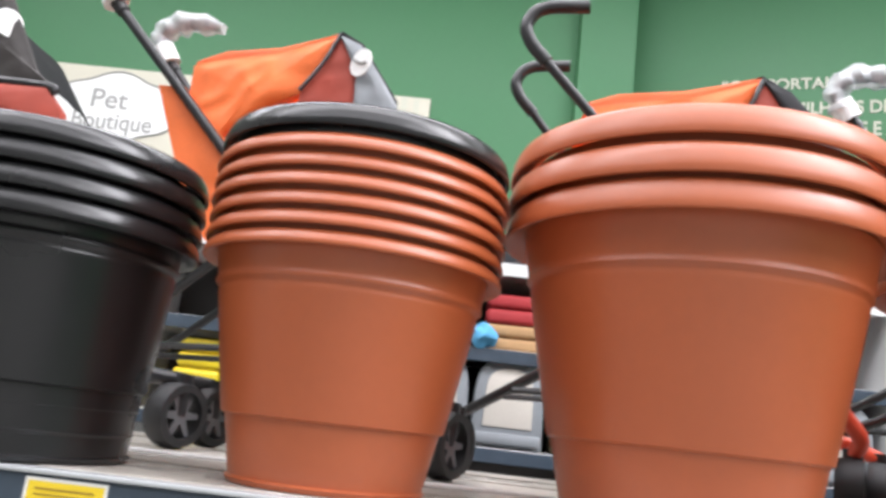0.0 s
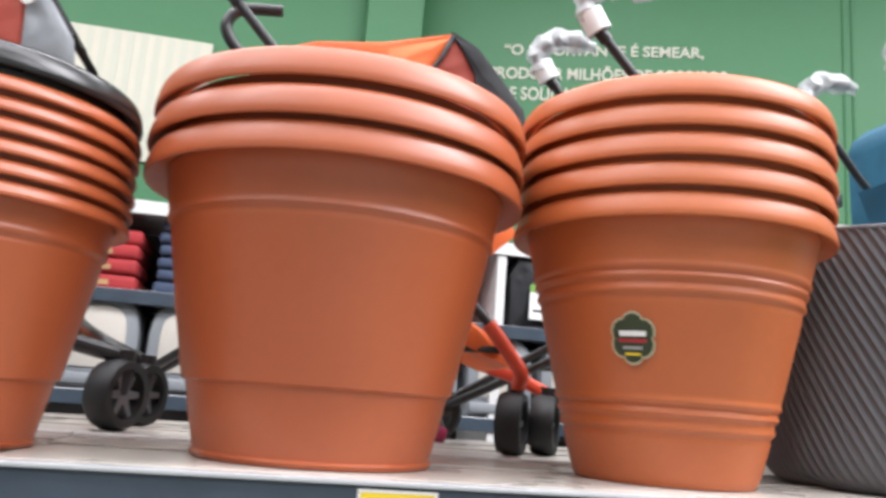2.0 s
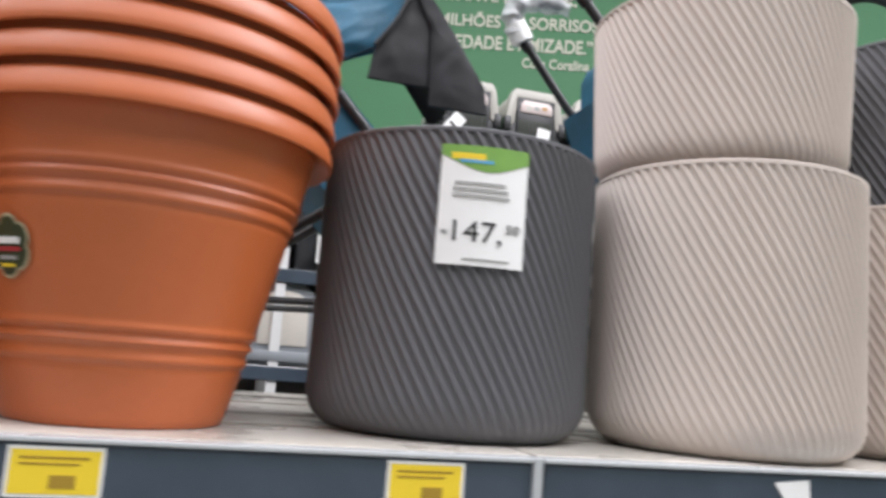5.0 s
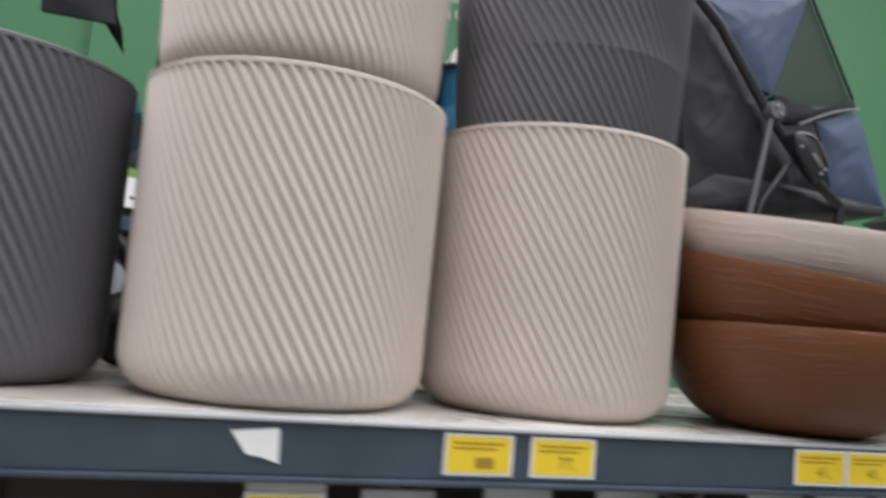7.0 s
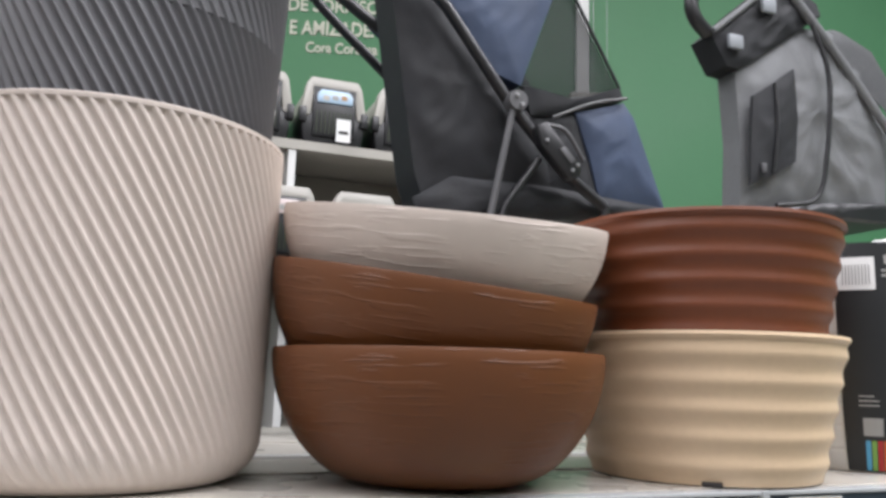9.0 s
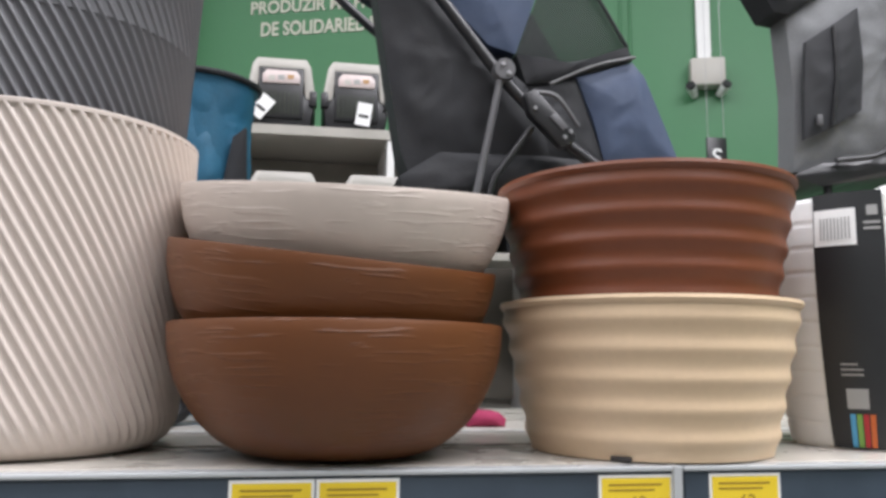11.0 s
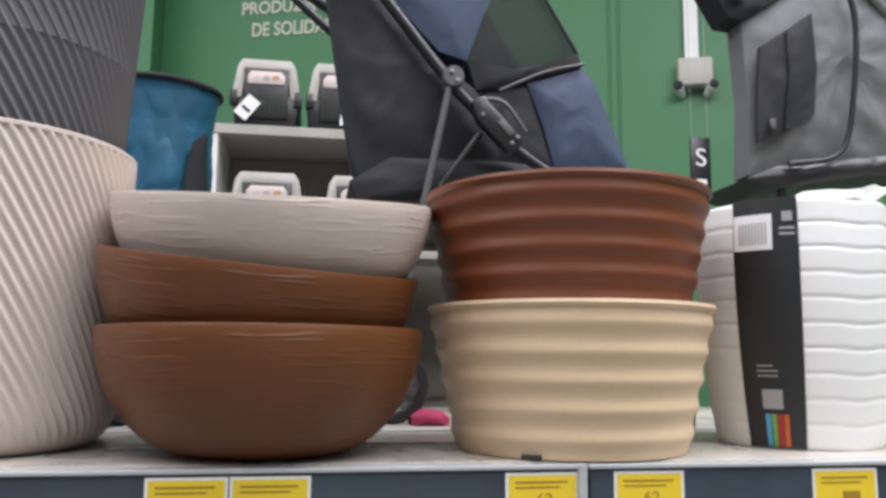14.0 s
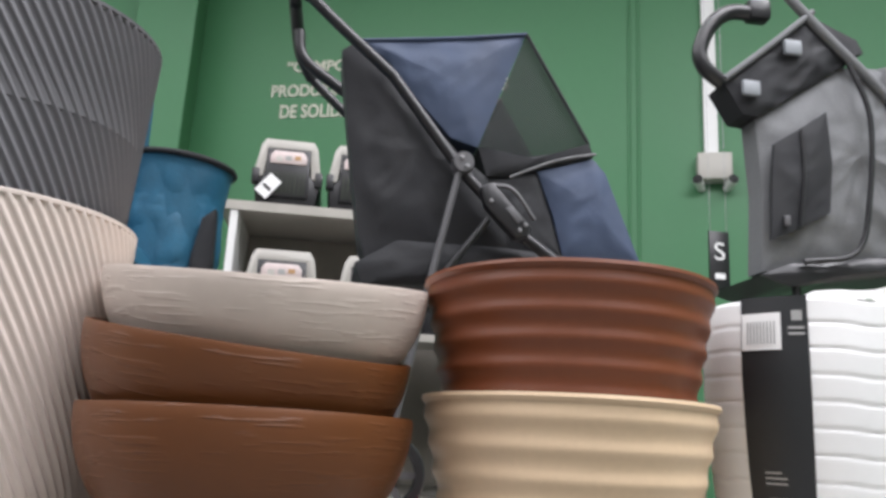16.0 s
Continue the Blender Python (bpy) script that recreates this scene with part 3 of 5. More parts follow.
ribbed_pot(1.155, 0.235, ZS, 0.177, 0.177, 0.350, 80, GREYRIB, "dark grey ribbed planter with a price card")
ribbed_pot(1.526, 0.1752, ZS, 0.175, 0.178, 0.352, 80, CREAMRIB, "cream ribbed planter with another on top")
ribbed_pot(1.526, 0.200, ZS + 0.357, 0.172, 0.180, 0.236, 80, CREAMRIB, "cream ribbed planter stood on a like one", turn=0.03)
ribbed_pot(1.8896, 0.2005, ZS, 0.1675, 0.1745, 0.350, 80, CREAMRIB, "small cream ribbed planter under a dark one")
ribbed_pot(1.897, 0.2005, ZS + 0.290, 0.150, 0.166, 0.310, 74, GREYRIB, "dark grey ribbed planter stood on a cream one", turn=0.02)

card = thing("price_card", "white price card with a green header on the dark planter", "price tag")
R_E, C_E = 0.1805, (1.155, 0.235)


def on_card(bm):
    for v in bm.verts:
        v.co.x *= 0.95
        v.co.z = 1.563 + (v.co.z - 1.571) * 0.905
    return on_round(bm, C_E[0], C_E[1], R_E, -0.15)


part("paper", on_card(sheet(-0.052, 0.054, 1.496, 1.646, 0.0006, 14)), PAPER, card)
hdr = bmesh.new()
lo = []
hi = []
for k in range(15):
    u = k / 14
    lo.append(hdr.verts.new((-0.052 + 0.106 * u, -0.0012, 1.646 - 0.030 - 0.012 * math.sin(math.pi * (u * 1.4 - 0.25)) * (1 - 0.2 * u) + 0.008)))
    hi.append(hdr.verts.new((-0.052 + 0.106 * u, -0.0012, 1.646)))
for k in range(14):
    hdr.faces.new((lo[k], lo[k + 1], hi[k + 1], hi[k]))
part("header", on_card(hdr), GREENTAG, card, "green printed header")
for x0, x1, z0, z1, m_ in ((-0.036, 0.030, 1.588, 1.592, GREYINK), (-0.034, 0.026, 1.596, 1.600, GREYINK), (-0.036, 0.032, 1.580, 1.584, GREYINK), (-0.02, 0.036, 1.503, 1.505, GREYINK), (-0.040, 0.0, 1.628, 1.636, LABEL), (-0.030, 0.010, 1.624, 1.628, SKYB)):
    part("print", on_card(sheet(x0, x1, z0, z1, 0.0016)), m_, card, smooth=False)


def round_text(name, words, width, height, x0, z0, parent):
    ob = text_mesh(name, words, width, height, 0.0006, INK, parent, pose(x0, -0.0010, z0))
    bm = bmesh.new()
    bm.from_mesh(ob.data)
    on_card(bm)
    bm.to_mesh(ob.data)
    bm.free()


round_text("price", "147,", 0.058, 0.030, -0.033, 1.521, card)
round_text("cents", "50", 0.017, 0.011, 0.030, 1.539, card)
round_text("currency", "R$", 0.007, 0.006, -0.0465, 1.532, card)


# ---- bowls
def bowl(x, y, z, r, h, material, label, tilt=0.0, lean=0.0):
    b = thing("planter_bowl", label, "planter bowl", "carved bowls", at=(x, y, z))
    prof = [(0, 0.002), (r * 0.36, 0.002), (r * 0.40, 0.0), (r * 0.45, 0.002)]
    for k in range(1, 19):
        a = k / 18
        prof.append((r * (0.45 + 0.55 * math.sin(a * math.pi / 2) ** 0.92), 0.002 + (h - 0.002) * (1 - math.cos(a * math.pi / 2)) ** 0.86))
    prof += [(r - 0.001, h + 0.003), (r - 0.007, h + 0.003), (r - 0.009, h - 0.002)]
    for k in range(8, -1, -1):
        a = k / 9
        prof.append((r * (0.42 + 0.53 * math.sin(a * math.pi / 2) ** 0.92), 0.012 + (h - 0.016) * (1 - math.cos(a * math.pi / 2)) ** 0.86))
    prof.append((0, 0.012))
    part("shell", lathe(prof, 96), material, b)
    b.rotation_euler = (radians(lean), radians(tilt), 0)
    return b


bowl(2.2382, 0.1185, ZS, 0.182, 0.136, BROWNBOWL, "brown carved-grain plastic bowl at the bottom of a stack")
bowl(2.222, 0.139, ZS + 0.0823, 0.1815, 0.134, BROWNBOWL, "brown carved-grain plastic bowl tipped in the stack", tilt=5.0, lean=7.2)
bowl(2.245, 0.147, ZS + 0.161, 0.1845, 0.129, CREAMBOWL, "cream carved-grain plastic bowl on top of brown ones", tilt=0.5, lean=9.0)


def wavy_pot(x, y, z, r0, r1, h, material, label, feet=True):
    b = thing("wavy_planter", label, "plant pot", "wavy planters", at=(x, y, z))
    prof = [(0, 0.006), (r0 - 0.02, 0.006), (r0 - 0.014, 0.0), (r0 - 0.003, 0.001)]
    n = 60
    for k in range(n + 1):
        u = k / n
        zz = 0.006 + (h - 0.014) * u
        r = r0 + (r1 - r0) * u - 0.0038 * abs(math.cos(math.pi * u * 5.0)) ** 1.6 + 0.002
        prof.append((r, zz))
    prof += [(r1 + 0.003, h - 0.004), (r1 + 0.002, h), (r1 - 0.006, h), (r1 - 0.008, h - 0.006), (r0 - 0.004, 0.012), (0, 0.012)]
    part("body", lathe(prof[:-6], 96), material, b)
    part("lip", lathe([(r1 - 0.001, h - 0.009)] + prof[-6:], 96), material, b)
    if feet:
        for k in range(3):
            a = radians(-35 + 120 * k)
            bm = box(-0.011, 0.011, -0.004, 0.002, 0.0, 0.006, 0.0015)
            bm.transform(pose((r0 - 0.001) * math.sin(a), -(r0 - 0.001) * math.cos(a), 0.0, 0, 0, math.degrees(a)))
            part("drain_notch", bm, DARKBACK, b, "dark drain notch")
    return b


wavy_pot(2.608, 0.1354, ZS, 0.141, 0.1735, 0.171, CREAMWAVE, "cream wavy-sided plastic planter under a brown one")
wavy_pot(2.6045, 0.130, ZS + 0.150, 0.147, 0.174, 0.158, BROWNWAVE, "red-brown wavy-sided plastic planter on a cream one", feet=False)


# ---- white embossed planter with a card sleeve
def white_planter(x, y, z):
    b = thing("white_planter", "white embossed planter in a black card sleeve", "plant pot", at=(x, y, z))
    h, seg = 0.30, 96

    def wall_r(u):
        return 0.098 + 0.022 * math.sin(math.pi * 0.5 * min(1.0, u * 1.25)) ** 0.8 - 0.003 * max(0.0, u - 0.8) / 0.2

    bm = bmesh.new()
    rings = []
    for j in range(133):
        u = j / 132
        r = wall_r(u)
        ring = []
        for k in range(seg):
            a = 2 * math.pi * k / seg
            row = u * 10 + 0.05 * math.sin(a * 5 + 1.0) + 0.03 * math.sin(a * 11)
            f = row - math.floor(row)
            g = -0.0018 * math.exp(-((min(f, 1 - f)) / 0.055) ** 2)
            ring.append(bm.verts.new(((r + g) * math.sin(a), -(r + g) * math.cos(a), h * u)))
        rings.append(ring)
    for dr, zz in ((0.004, h + 0.001), (0.008, h - 0.06)):
        rings.append([bm.verts.new(((0.1165 - dr) * math.sin(2 * math.pi * k / seg), -(0.113 - dr) * math.cos(2 * math.pi * k / seg), zz)) for k in range(seg)])
    for p0, p1 in zip(rings, rings[1:]):
        for k in range(seg):
            bm.faces.new((p0[k], p0[(k + 1) % seg], p1[(k + 1) % seg], p1[k]))
    bm.faces.new(rings[0][::-1])
    bm.faces.new(rings[-1])
    part("body", bm, WHITEP, b, angle=60)

    def wrap(sh, off):
        for v in sh.verts:
            u = min(1, max(0, v.co.z / h))
            r = wall_r(u) + 0.0005 + off - v.co.y
            a = -0.80 + v.co.x / 0.125
            v.co = Vector((r * math.sin(a), -r * math.cos(a), v.co.z))
        return sh

    part("sleeve", wrap(sheet(-0.040, 0.040, 0.002, 0.302, 0.0008, 12, 14), 0.001), BAND, b, "black card sleeve")
    part("label", wrap(sheet(-0.038, 0.010, 0.238, 0.282, 0.0008, 8, 4), 0.0024), PAPER, b, "white barcode label")
    for k in range(9):
        part("bar", wrap(sheet(-0.030 + k * 0.004, -0.0285 + k * 0.004, 0.245, 0.272, 0.0006, 1, 3), 0.0038), GREYINK, b, smooth=False)
    for k, m_ in enumerate((SKYB, GREENTAG, REDF, ORPACK)):
        part("stripe", wrap(sheet(-0.012 + k * 0.008, -0.0055 + k * 0.008, 0.004, 0.042, 0.0006, 2, 4), 0.0024), m_, b, "coloured stripe", smooth=False)
    for x0, x1, z0, z1 in ((-0.018, 0.008, 0.086, 0.088), (-0.018, 0.008, 0.092, 0.094), (-0.018, 0.002, 0.098, 0.100), (0.018, 0.036, 0.262, 0.265), (0.018, 0.036, 0.255, 0.258), (0.022, 0.034, 0.272, 0.284), (-0.014, 0.012, 0.048, 0.071)):
        part("print", wrap(sheet(x0, x1, z0, z1, 0.0006, 3, 2), 0.0024), GREYINK, b, "grey print", smooth=False)
    return b


planter = white_planter(2.936, 0.170, ZS)
planter.scale = (1.03, 1.03, 1.03)
leaflet = thing("leaflet", "crumpled white paper lying on the white planter", "paper", at=(2.975, 0.13, ZS + 0.311))
bm = bmesh.new()
grid = [[bm.verts.new((-0.06 + 0.022 * i, -0.05 + 0.02 * j, 0.012 + 0.012 * noise.noise(Vector((i * 0.9, j * 0.8, 3))) + 0.002 * i)) for i in range(8)] for j in range(6)]
for j in range(5):
    for i in range(7):
        bm.faces.new((grid[j][i], grid[j][i + 1], grid[j + 1][i + 1], grid[j + 1][i]))
geo = bmesh.ops.solidify(bm, geom=list(bm.faces), thickness=0.0008)
part("sheet", bm, PAPER, leaflet, smooth=False)
bag = thing("yellow_bag", "bright yellow plastic bag of goods beside the white planter", "bag", at=(3.205, 0.22, ZS))
bag.scale.z = 0.85
bm = cloth([(-0.10, 0.0), (0.12, 0.0), (0.13, 0.12), (0.11, 0.21), (0.0, 0.23), (-0.09, 0.20), (-0.105, 0.10)], -0.06, 0.07, puff=0.03, wrinkle=0.012, seed=2)
part("film", bm, YELLOWP, bag)
carton = thing("yellow_carton", "slim yellow carton standing behind the cream planters", "carton", at=(1.66, 0.43, ZS))
part("body", box(-0.045, 0.045, -0.02, 0.02, 0.0, 0.215, 0.003), YELLOWP, carton)
part("flap", box(-0.043, 0.043, -0.018, 0.018, 0.2155, 0.218, 0.001), PAPER, carton, "white top flap", smooth=False)
pouch = thing("pink_pouch", "small crumpled magenta pouch lying on the shelf", "pouch", at=(2.485, 0.50, ZS))
part("film", cloth([(-0.03, 0.0), (0.03, 0.0), (0.032, 0.012), (0.02, 0.022), (-0.014, 0.025), (-0.03, 0.014)], -0.03, 0.03, puff=0.012, wrinkle=0.006, seed=5), PINK, pouch)
hidden = thing("small_cream_pot", "small cream pot behind the wavy planter", "plant pot", at=(2.80, 0.33, ZS))
part("body", lathe([(0, 0), (0.055, 0), (0.062, 0.01), (0.075, 0.12), (0.078, 0.125), (0.070, 0.125), (0.058, 0.02), (0, 0.02)], 40), CREAMWAVE, hidden)


# ---------------------------------------------------------------- price labels on the rail
def price_label(x0, w=0.078, words="", dz=0.0):
    p = thing("price_label", "yellow printed price label in the rail", "price tag", "price labels", at=(x0, -0.0045, ZS - 0.052 + dz))
    part("paper", sheet(0, w, 0.0, 0.043, 0.0007, 2, 2), PAPER, p, "white paper edge", smooth=False)
    part("face", sheet(0.003, w - 0.003, 0.003, 0.040, 0.0012, 2, 2), LABEL, p, "yellow face", smooth=False)
    part("print", sheet(0.010, w - 0.012, 0.0325, 0.0345, 0.0016, 1, 1), BROWNINK, p, "brown print", smooth=False)
    part("print", sheet(0.010, w - 0.020, 0.0275, 0.0292, 0.0016, 1, 1), BROWNINK, p, "brown print", smooth=False)
    if words:
        text_mesh("price", words, 0.021, 0.0145, 0.0004, BROWNINK, p, pose(w * 0.42, -0.0013, 0.008))
    else:
        part("print", sheet(w * 0.45, w * 0.72, 0.008, 0.019, 0.0016, 1, 1), BROWNINK, p, "brown print", smooth=False)
    return p


for x0, words in ((-0.33, ""), (-0.060, ""), (0.357, ""), (0.700, ""), (1.03, ""), (1.687, ""), (1.786, "77,"), (2.138, "41,"), (2.2175, "41,"), (2.493, "62,"), (2.610, "62,"), (2.838, ""), (-0.80, ""), (3.22, "")):
    price_label(x0, words=words)
torn = thing("torn_label", "torn scrap of white label stuck on the rail", "price tag", at=(1.470, -0.0045, ZS - 0.05))
bm = prism([(0.0, 0.034), (0.046, 0.038), (0.048, 0.004), (0.030, 0.010), (0.016, 0.012)], -0.0010, 0.0, 0.0)
part("paper", bm, PAPER, torn, smooth=False)


# ---------------------------------------------------------------- hooks under the shelf
def hook_goods(x, z, pack, seed):
    rnd = random.Random(seed)
    k = thing("display_hook", "steel display hook with a yellow price label", "display hook", "hooks under the shelf", at=(x, 0, z))
    part("rod", tube([(0, 0.459, 0.03), (0, 0.06, 0.03), (0, 0.03, 0.035), (0, 0.012, 0.045)], 0.0028, 8), SILVER, k)
    part("holder", box(-0.040, 0.040, 0.004, 0.012, 0.020, 0.040, 0.002), SILVER, k, "grey label holder")
    part("paper", box(-0.040, 0.040, 0.0045, 0.006, -0.026, 0.020, 0.0004), PAPER, k, "white paper edge", smooth=False)
    part("label", box(-0.036, 0.036, 0.003, 0.0044, -0.022, 0.016, 0.0003), LABEL, k, "yellow price label", smooth=False)
    part("print", box(-0.026, 0.020, 0.0020, 0.0029, 0.006, 0.009), BROWNINK, k, "brown print", smooth=False)
    part("print", box(-0.004, 0.014, 0.0020, 0.0029, -0.014, -0.004), BROWNINK, k, "brown print", smooth=False)
    for j in range(2):
        g = thing("hanging_pack", "blister pack hanging on a display hook", "packaged goods", "hanging packs", at=(x + rnd.uniform(-0.01, 0.01), 0.16 + 0.10 * j, z - 0.105))
        part("card", box(-0.065, 0.065, 0.0, 0.002, -0.20, 0.045, 0.0006), pack, g, smooth=False)
        part("blister", box(-0.05, 0.05, -0.03, -0.0005, -0.18, -0.045, 0.012), DARKBACK if pack is ORPACK else PAPER, g)
        for s in range(4):
            part("print", box(-0.05 + s * 0.027, -0.036 + s * 0.027, -0.0015, -0.0005, -0.035, -0.006), PAPER if (s + j) % 2 else BLUEPACK, g, "printed block", smooth=False)


for i, (hx, hz, pk) in enumerate(((1.53, 1.205, ORPACK), (1.646, 1.19, ORPACK), (1.78, 1.20, ORPACK), (1.915, 1.195, ORPACK), (2.02, 1.185, ORPACK), (2.12, 1.20, BLUEPACK), (2.222, 1.212, BLUEPACK),
                                  (2.322, 1.212, BLUEPACK), (2.43, 1.218, BLUEPACK), (2.515, 1.205, ORPACK))):
    hook_goods(hx, hz, pk, i)


# ---------------------------------------------------------------- strollers on the rear board
def wheel(parent, x, y, z, r=0.05, w=0.022, yaw=0):
    prof = [(r - 0.016, -w / 2), (r - 0.004, -w / 2), (r, -w / 4), (r, w / 4), (r - 0.004, w / 2), (r - 0.016, w / 2), (r - 0.016, -w / 2)]
    bm = lathe(prof, 28)
    bm.transform(pose(x, y, z, 0, 0, yaw) @ pose(0, 0, 0, 90))
    wh = part("wheel", bm, RUBBER, parent, "black rubber tyre")
    star = []
    for k in range(6):
        a = math.pi / 3 * k
        for da, rr in ((-0.5, 0.013), (-0.10, r - 0.014), (0.10, r - 0.014), (0.5, 0.013)):
            star.append((rr * math.cos(a + da), rr * math.sin(a + da)))
    hub = prism(star, -w * 0.3, w * 0.3, 0.0)
    hub.transform(pose(x, y, z, 0, 0, yaw))
    part("hub", hub, HUB, wh, "grey spoked hub")


def canopy(rows, y0, y1, crown):
    """A hood stretched over hoops: (x, low z, high z) for each hoop, arched across from y0 to y1."""
    bm = bmesh.new()
    n = 14
    grid = []
    for x, zl, zh in rows:
        ring = []
        for k in range(n + 1):
            a = math.pi * k / n
            yy = (y0 + y1) / 2 - (y1 - y0) / 2 * math.cos(a)
            zz = zl + (zh - zl) * (math.sin(a) ** crown)
            ring.append(bm.verts.new((x + 0.006 * noise.noise(Vector((x * 20, k * 0.7, 1))), yy, zz + 0.006 * noise.noise(Vector((x * 25, k * 0.9, 7))))))
        grid.append(ring)
    for a, b in zip(grid, grid[1:]):
        for k in range(n):
            bm.faces.new((a[k], a[k + 1], b[k + 1], b[k]))
    bmesh.ops.solidify(bm, geom=list(bm.faces), thickness=0.003)
    return bm


def umbrella_stroller(apex_x, fabric, lining, tube_mat, label, wrapped, drop=0.0, badge=False, hood_dx=0.0, front_dx=0.0, visor_low=0.0, bag=False, size=1.0, hood_wide=1.0):
    s = thing("umbrella_stroller", label, "stroller", "strollers on the shelf", at=(apex_x, 0, 0))
    for y, lift in ((0.45, 0.0), (0.70, 0.012)):
        hook = [(-0.300, y, 2.096 + lift), (-0.375, y, 2.086 + lift), (-0.402, y, 2.054 + lift), (-0.393, y, 2.022 + lift), (-0.363, y, 1.988 + lift)]
        part("handle", tube(hook, 0.0115, 12), BLACKM, s, "curved black foam handle")
        part("pole", tube([(-0.363, y, 1.988 + lift), (-0.285, y, 1.905), (0.014, y, 1.586), (0.128, y, 1.468)], 0.0085, 10, False), BLACKM, s)
        fx_ = (0.147 if y < 0.5 else 0.222) if not front_dx else 0.15 + front_dx
        part("front_leg", tube([(0.090, y, 1.508), (0.128, y, 1.462), (0.150 if y < 0.5 else 0.19, y if y < 0.5 else 0.60, 1.43), (fx_, 0.47 if y < 0.5 else (0.62 if front_dx else 0.53), 1.405)], 0.0125, 10), tube_mat, s, "coloured front leg")
        part("rear_leg", tube([(-0.06, y + 0.01, 1.665), (-0.30, y + 0.14, 1.50), (-0.53, 0.84 if y < 0.5 else 0.92, 1.355)], 0.0085, 10, False), BLACKM, s)
        part("cross_bar", tube([(-0.36, y + 0.16, 1.455), (0.12, y + 0.012, 1.468)], 0.006, 8, False), BLACKM, s)
        fx, fy, ry_ = (0.145 + front_dx, 0.47, 0.84) if y < 0.5 else ((0.222, 0.53, 0.92) if not front_dx else (0.155 + front_dx, 0.62, 0.92))
        wheel(s, fx, fy, ZS + 0.052, 0.0515, 0.040, 62)
        part("fork", tube([(fx, fy, ZS + 0.052), (fx + 0.004, fy, ZS + 0.115)], 0.015, 10, False), BLACKM, s)
        wheel(s, -0.53, ry_, ZS + 0.052, 0.0515, 0.03, -20)
        if wrapped:
            wrap = [(-0.285, y, 2.088 + lift), (-0.36, y, 2.092 + lift), (-0.405, y, 2.060 + lift), (-0.398, y, 2.018 + lift)]
            bw = tube(wrap, 0.02, 22, radii=lambda u: 0.0165 + 0.006 * math.sin(math.pi * min(1, u * 1.2)) + 0.003 * math.sin(u * 31 + y * 40) - 0.005 * max(0, 0.12 - u) / 0.12)
            for v in bw.verts:
                v.co += 0.0055 * noise.noise_vector(v.co * 55 + Vector((apex_x * 9, 0, 0)))
            part("bubble_wrap", bw, BUBBLE, s, "crumpled clear wrap round the handle")
            part("tape", tube([(-0.398, y, 2.035 + lift), (-0.378, y, 2.002 + lift)], 0.0215, 14, False), PAPER, s, "white tape collar")
    part("axle", tube([(-0.53, 0.80, ZS + 0.052), (-0.53, 0.96, ZS + 0.052)], 0.005, 8, False), BLACKM, s)
    hood = []
    if bag:
        hood.append(part("folded_hood", cloth([(-0.222, 2.019), (-0.205, 2.050), (-0.150, 2.082), (-0.060, 2.104), (0.038, 2.113), (0.080, 2.06), (0.085, 1.881), (0.06, 1.74), (-0.19, 1.72), (-0.215, 1.863)], 0.70, 0.84, puff=0.03, wrinkle=0.016, seed=5), fabric, s, "folded blue hood"))
        hood.append(part("strap", tube([(-0.10, 0.672, 2.088), (-0.10, 0.656, 2.00), (-0.11, 0.658, 1.86), (-0.11, 0.67, 1.74)], 0.008, 8), BLACKF, s, "black strap"))
    else:
        hood.append(part("canopy", canopy([(-0.232, 1.918 - drop, 1.962 - drop), (-0.19, 1.935 - drop, 1.985 - drop), (-0.10, 1.955 - drop, 1.998 - drop), (0.0, 2.000 - drop, 2.034 - drop)], 0.44, 0.72, 0.5), fabric, s, "stretched fabric hood"))
        hood.append(part("hood_side", cloth([(-0.236, 1.93 - drop), (-0.19, 1.945 - drop), (-0.10, 1.965 - drop), (0.0, 2.008 - drop), (-0.025, 1.95 - drop), (-0.055, 1.90 - drop), (-0.10, 1.875 - drop), (-0.17, 1.815 - drop), (-0.205, 1.75 - drop), (-0.235, 1.78 - drop)], 0.44, 0.456, puff=0.010, wrinkle=0.010, seed=apex_x), fabric, s))
        hood.append(part("visor", canopy([(0.0, 2.000 - drop, 2.036 - drop), (0.035, 1.985 - drop, 2.014 - drop), (0.105 + visor_low * 0.7, 1.89 - visor_low - drop, 1.912 - visor_low - drop)], 0.435, 0.725, 0.5), BLACKF, s, "dark front visor"))
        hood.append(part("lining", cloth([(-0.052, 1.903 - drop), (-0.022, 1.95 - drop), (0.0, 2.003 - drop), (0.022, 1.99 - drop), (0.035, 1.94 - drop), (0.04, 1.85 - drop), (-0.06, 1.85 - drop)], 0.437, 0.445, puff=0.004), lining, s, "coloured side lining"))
        hood.append(part("visor_side", cloth([(0.0, 2.006 - drop), (0.036, 1.992 - drop), (0.075, 1.94 - drop), (0.108 + visor_low * 0.7, 1.892 - visor_low - drop), (0.115 + visor_low * 0.7, 1.85 - visor_low - drop), (0.04, 1.85 - visor_low - drop), (0.034, 1.945 - drop)], 0.432, 0.442, puff=0.004), PETGREY if badge else BLACKF, s, "grey net visor side"))
        hood.append(part("hood_hem", tube([(0.0, 0.434, 2.010 - drop), (-0.022, 0.430, 1.952 - drop), (-0.054, 0.432, 1.902 - drop)], 0.0035, 8), BLACKM, s, "dark hem"))
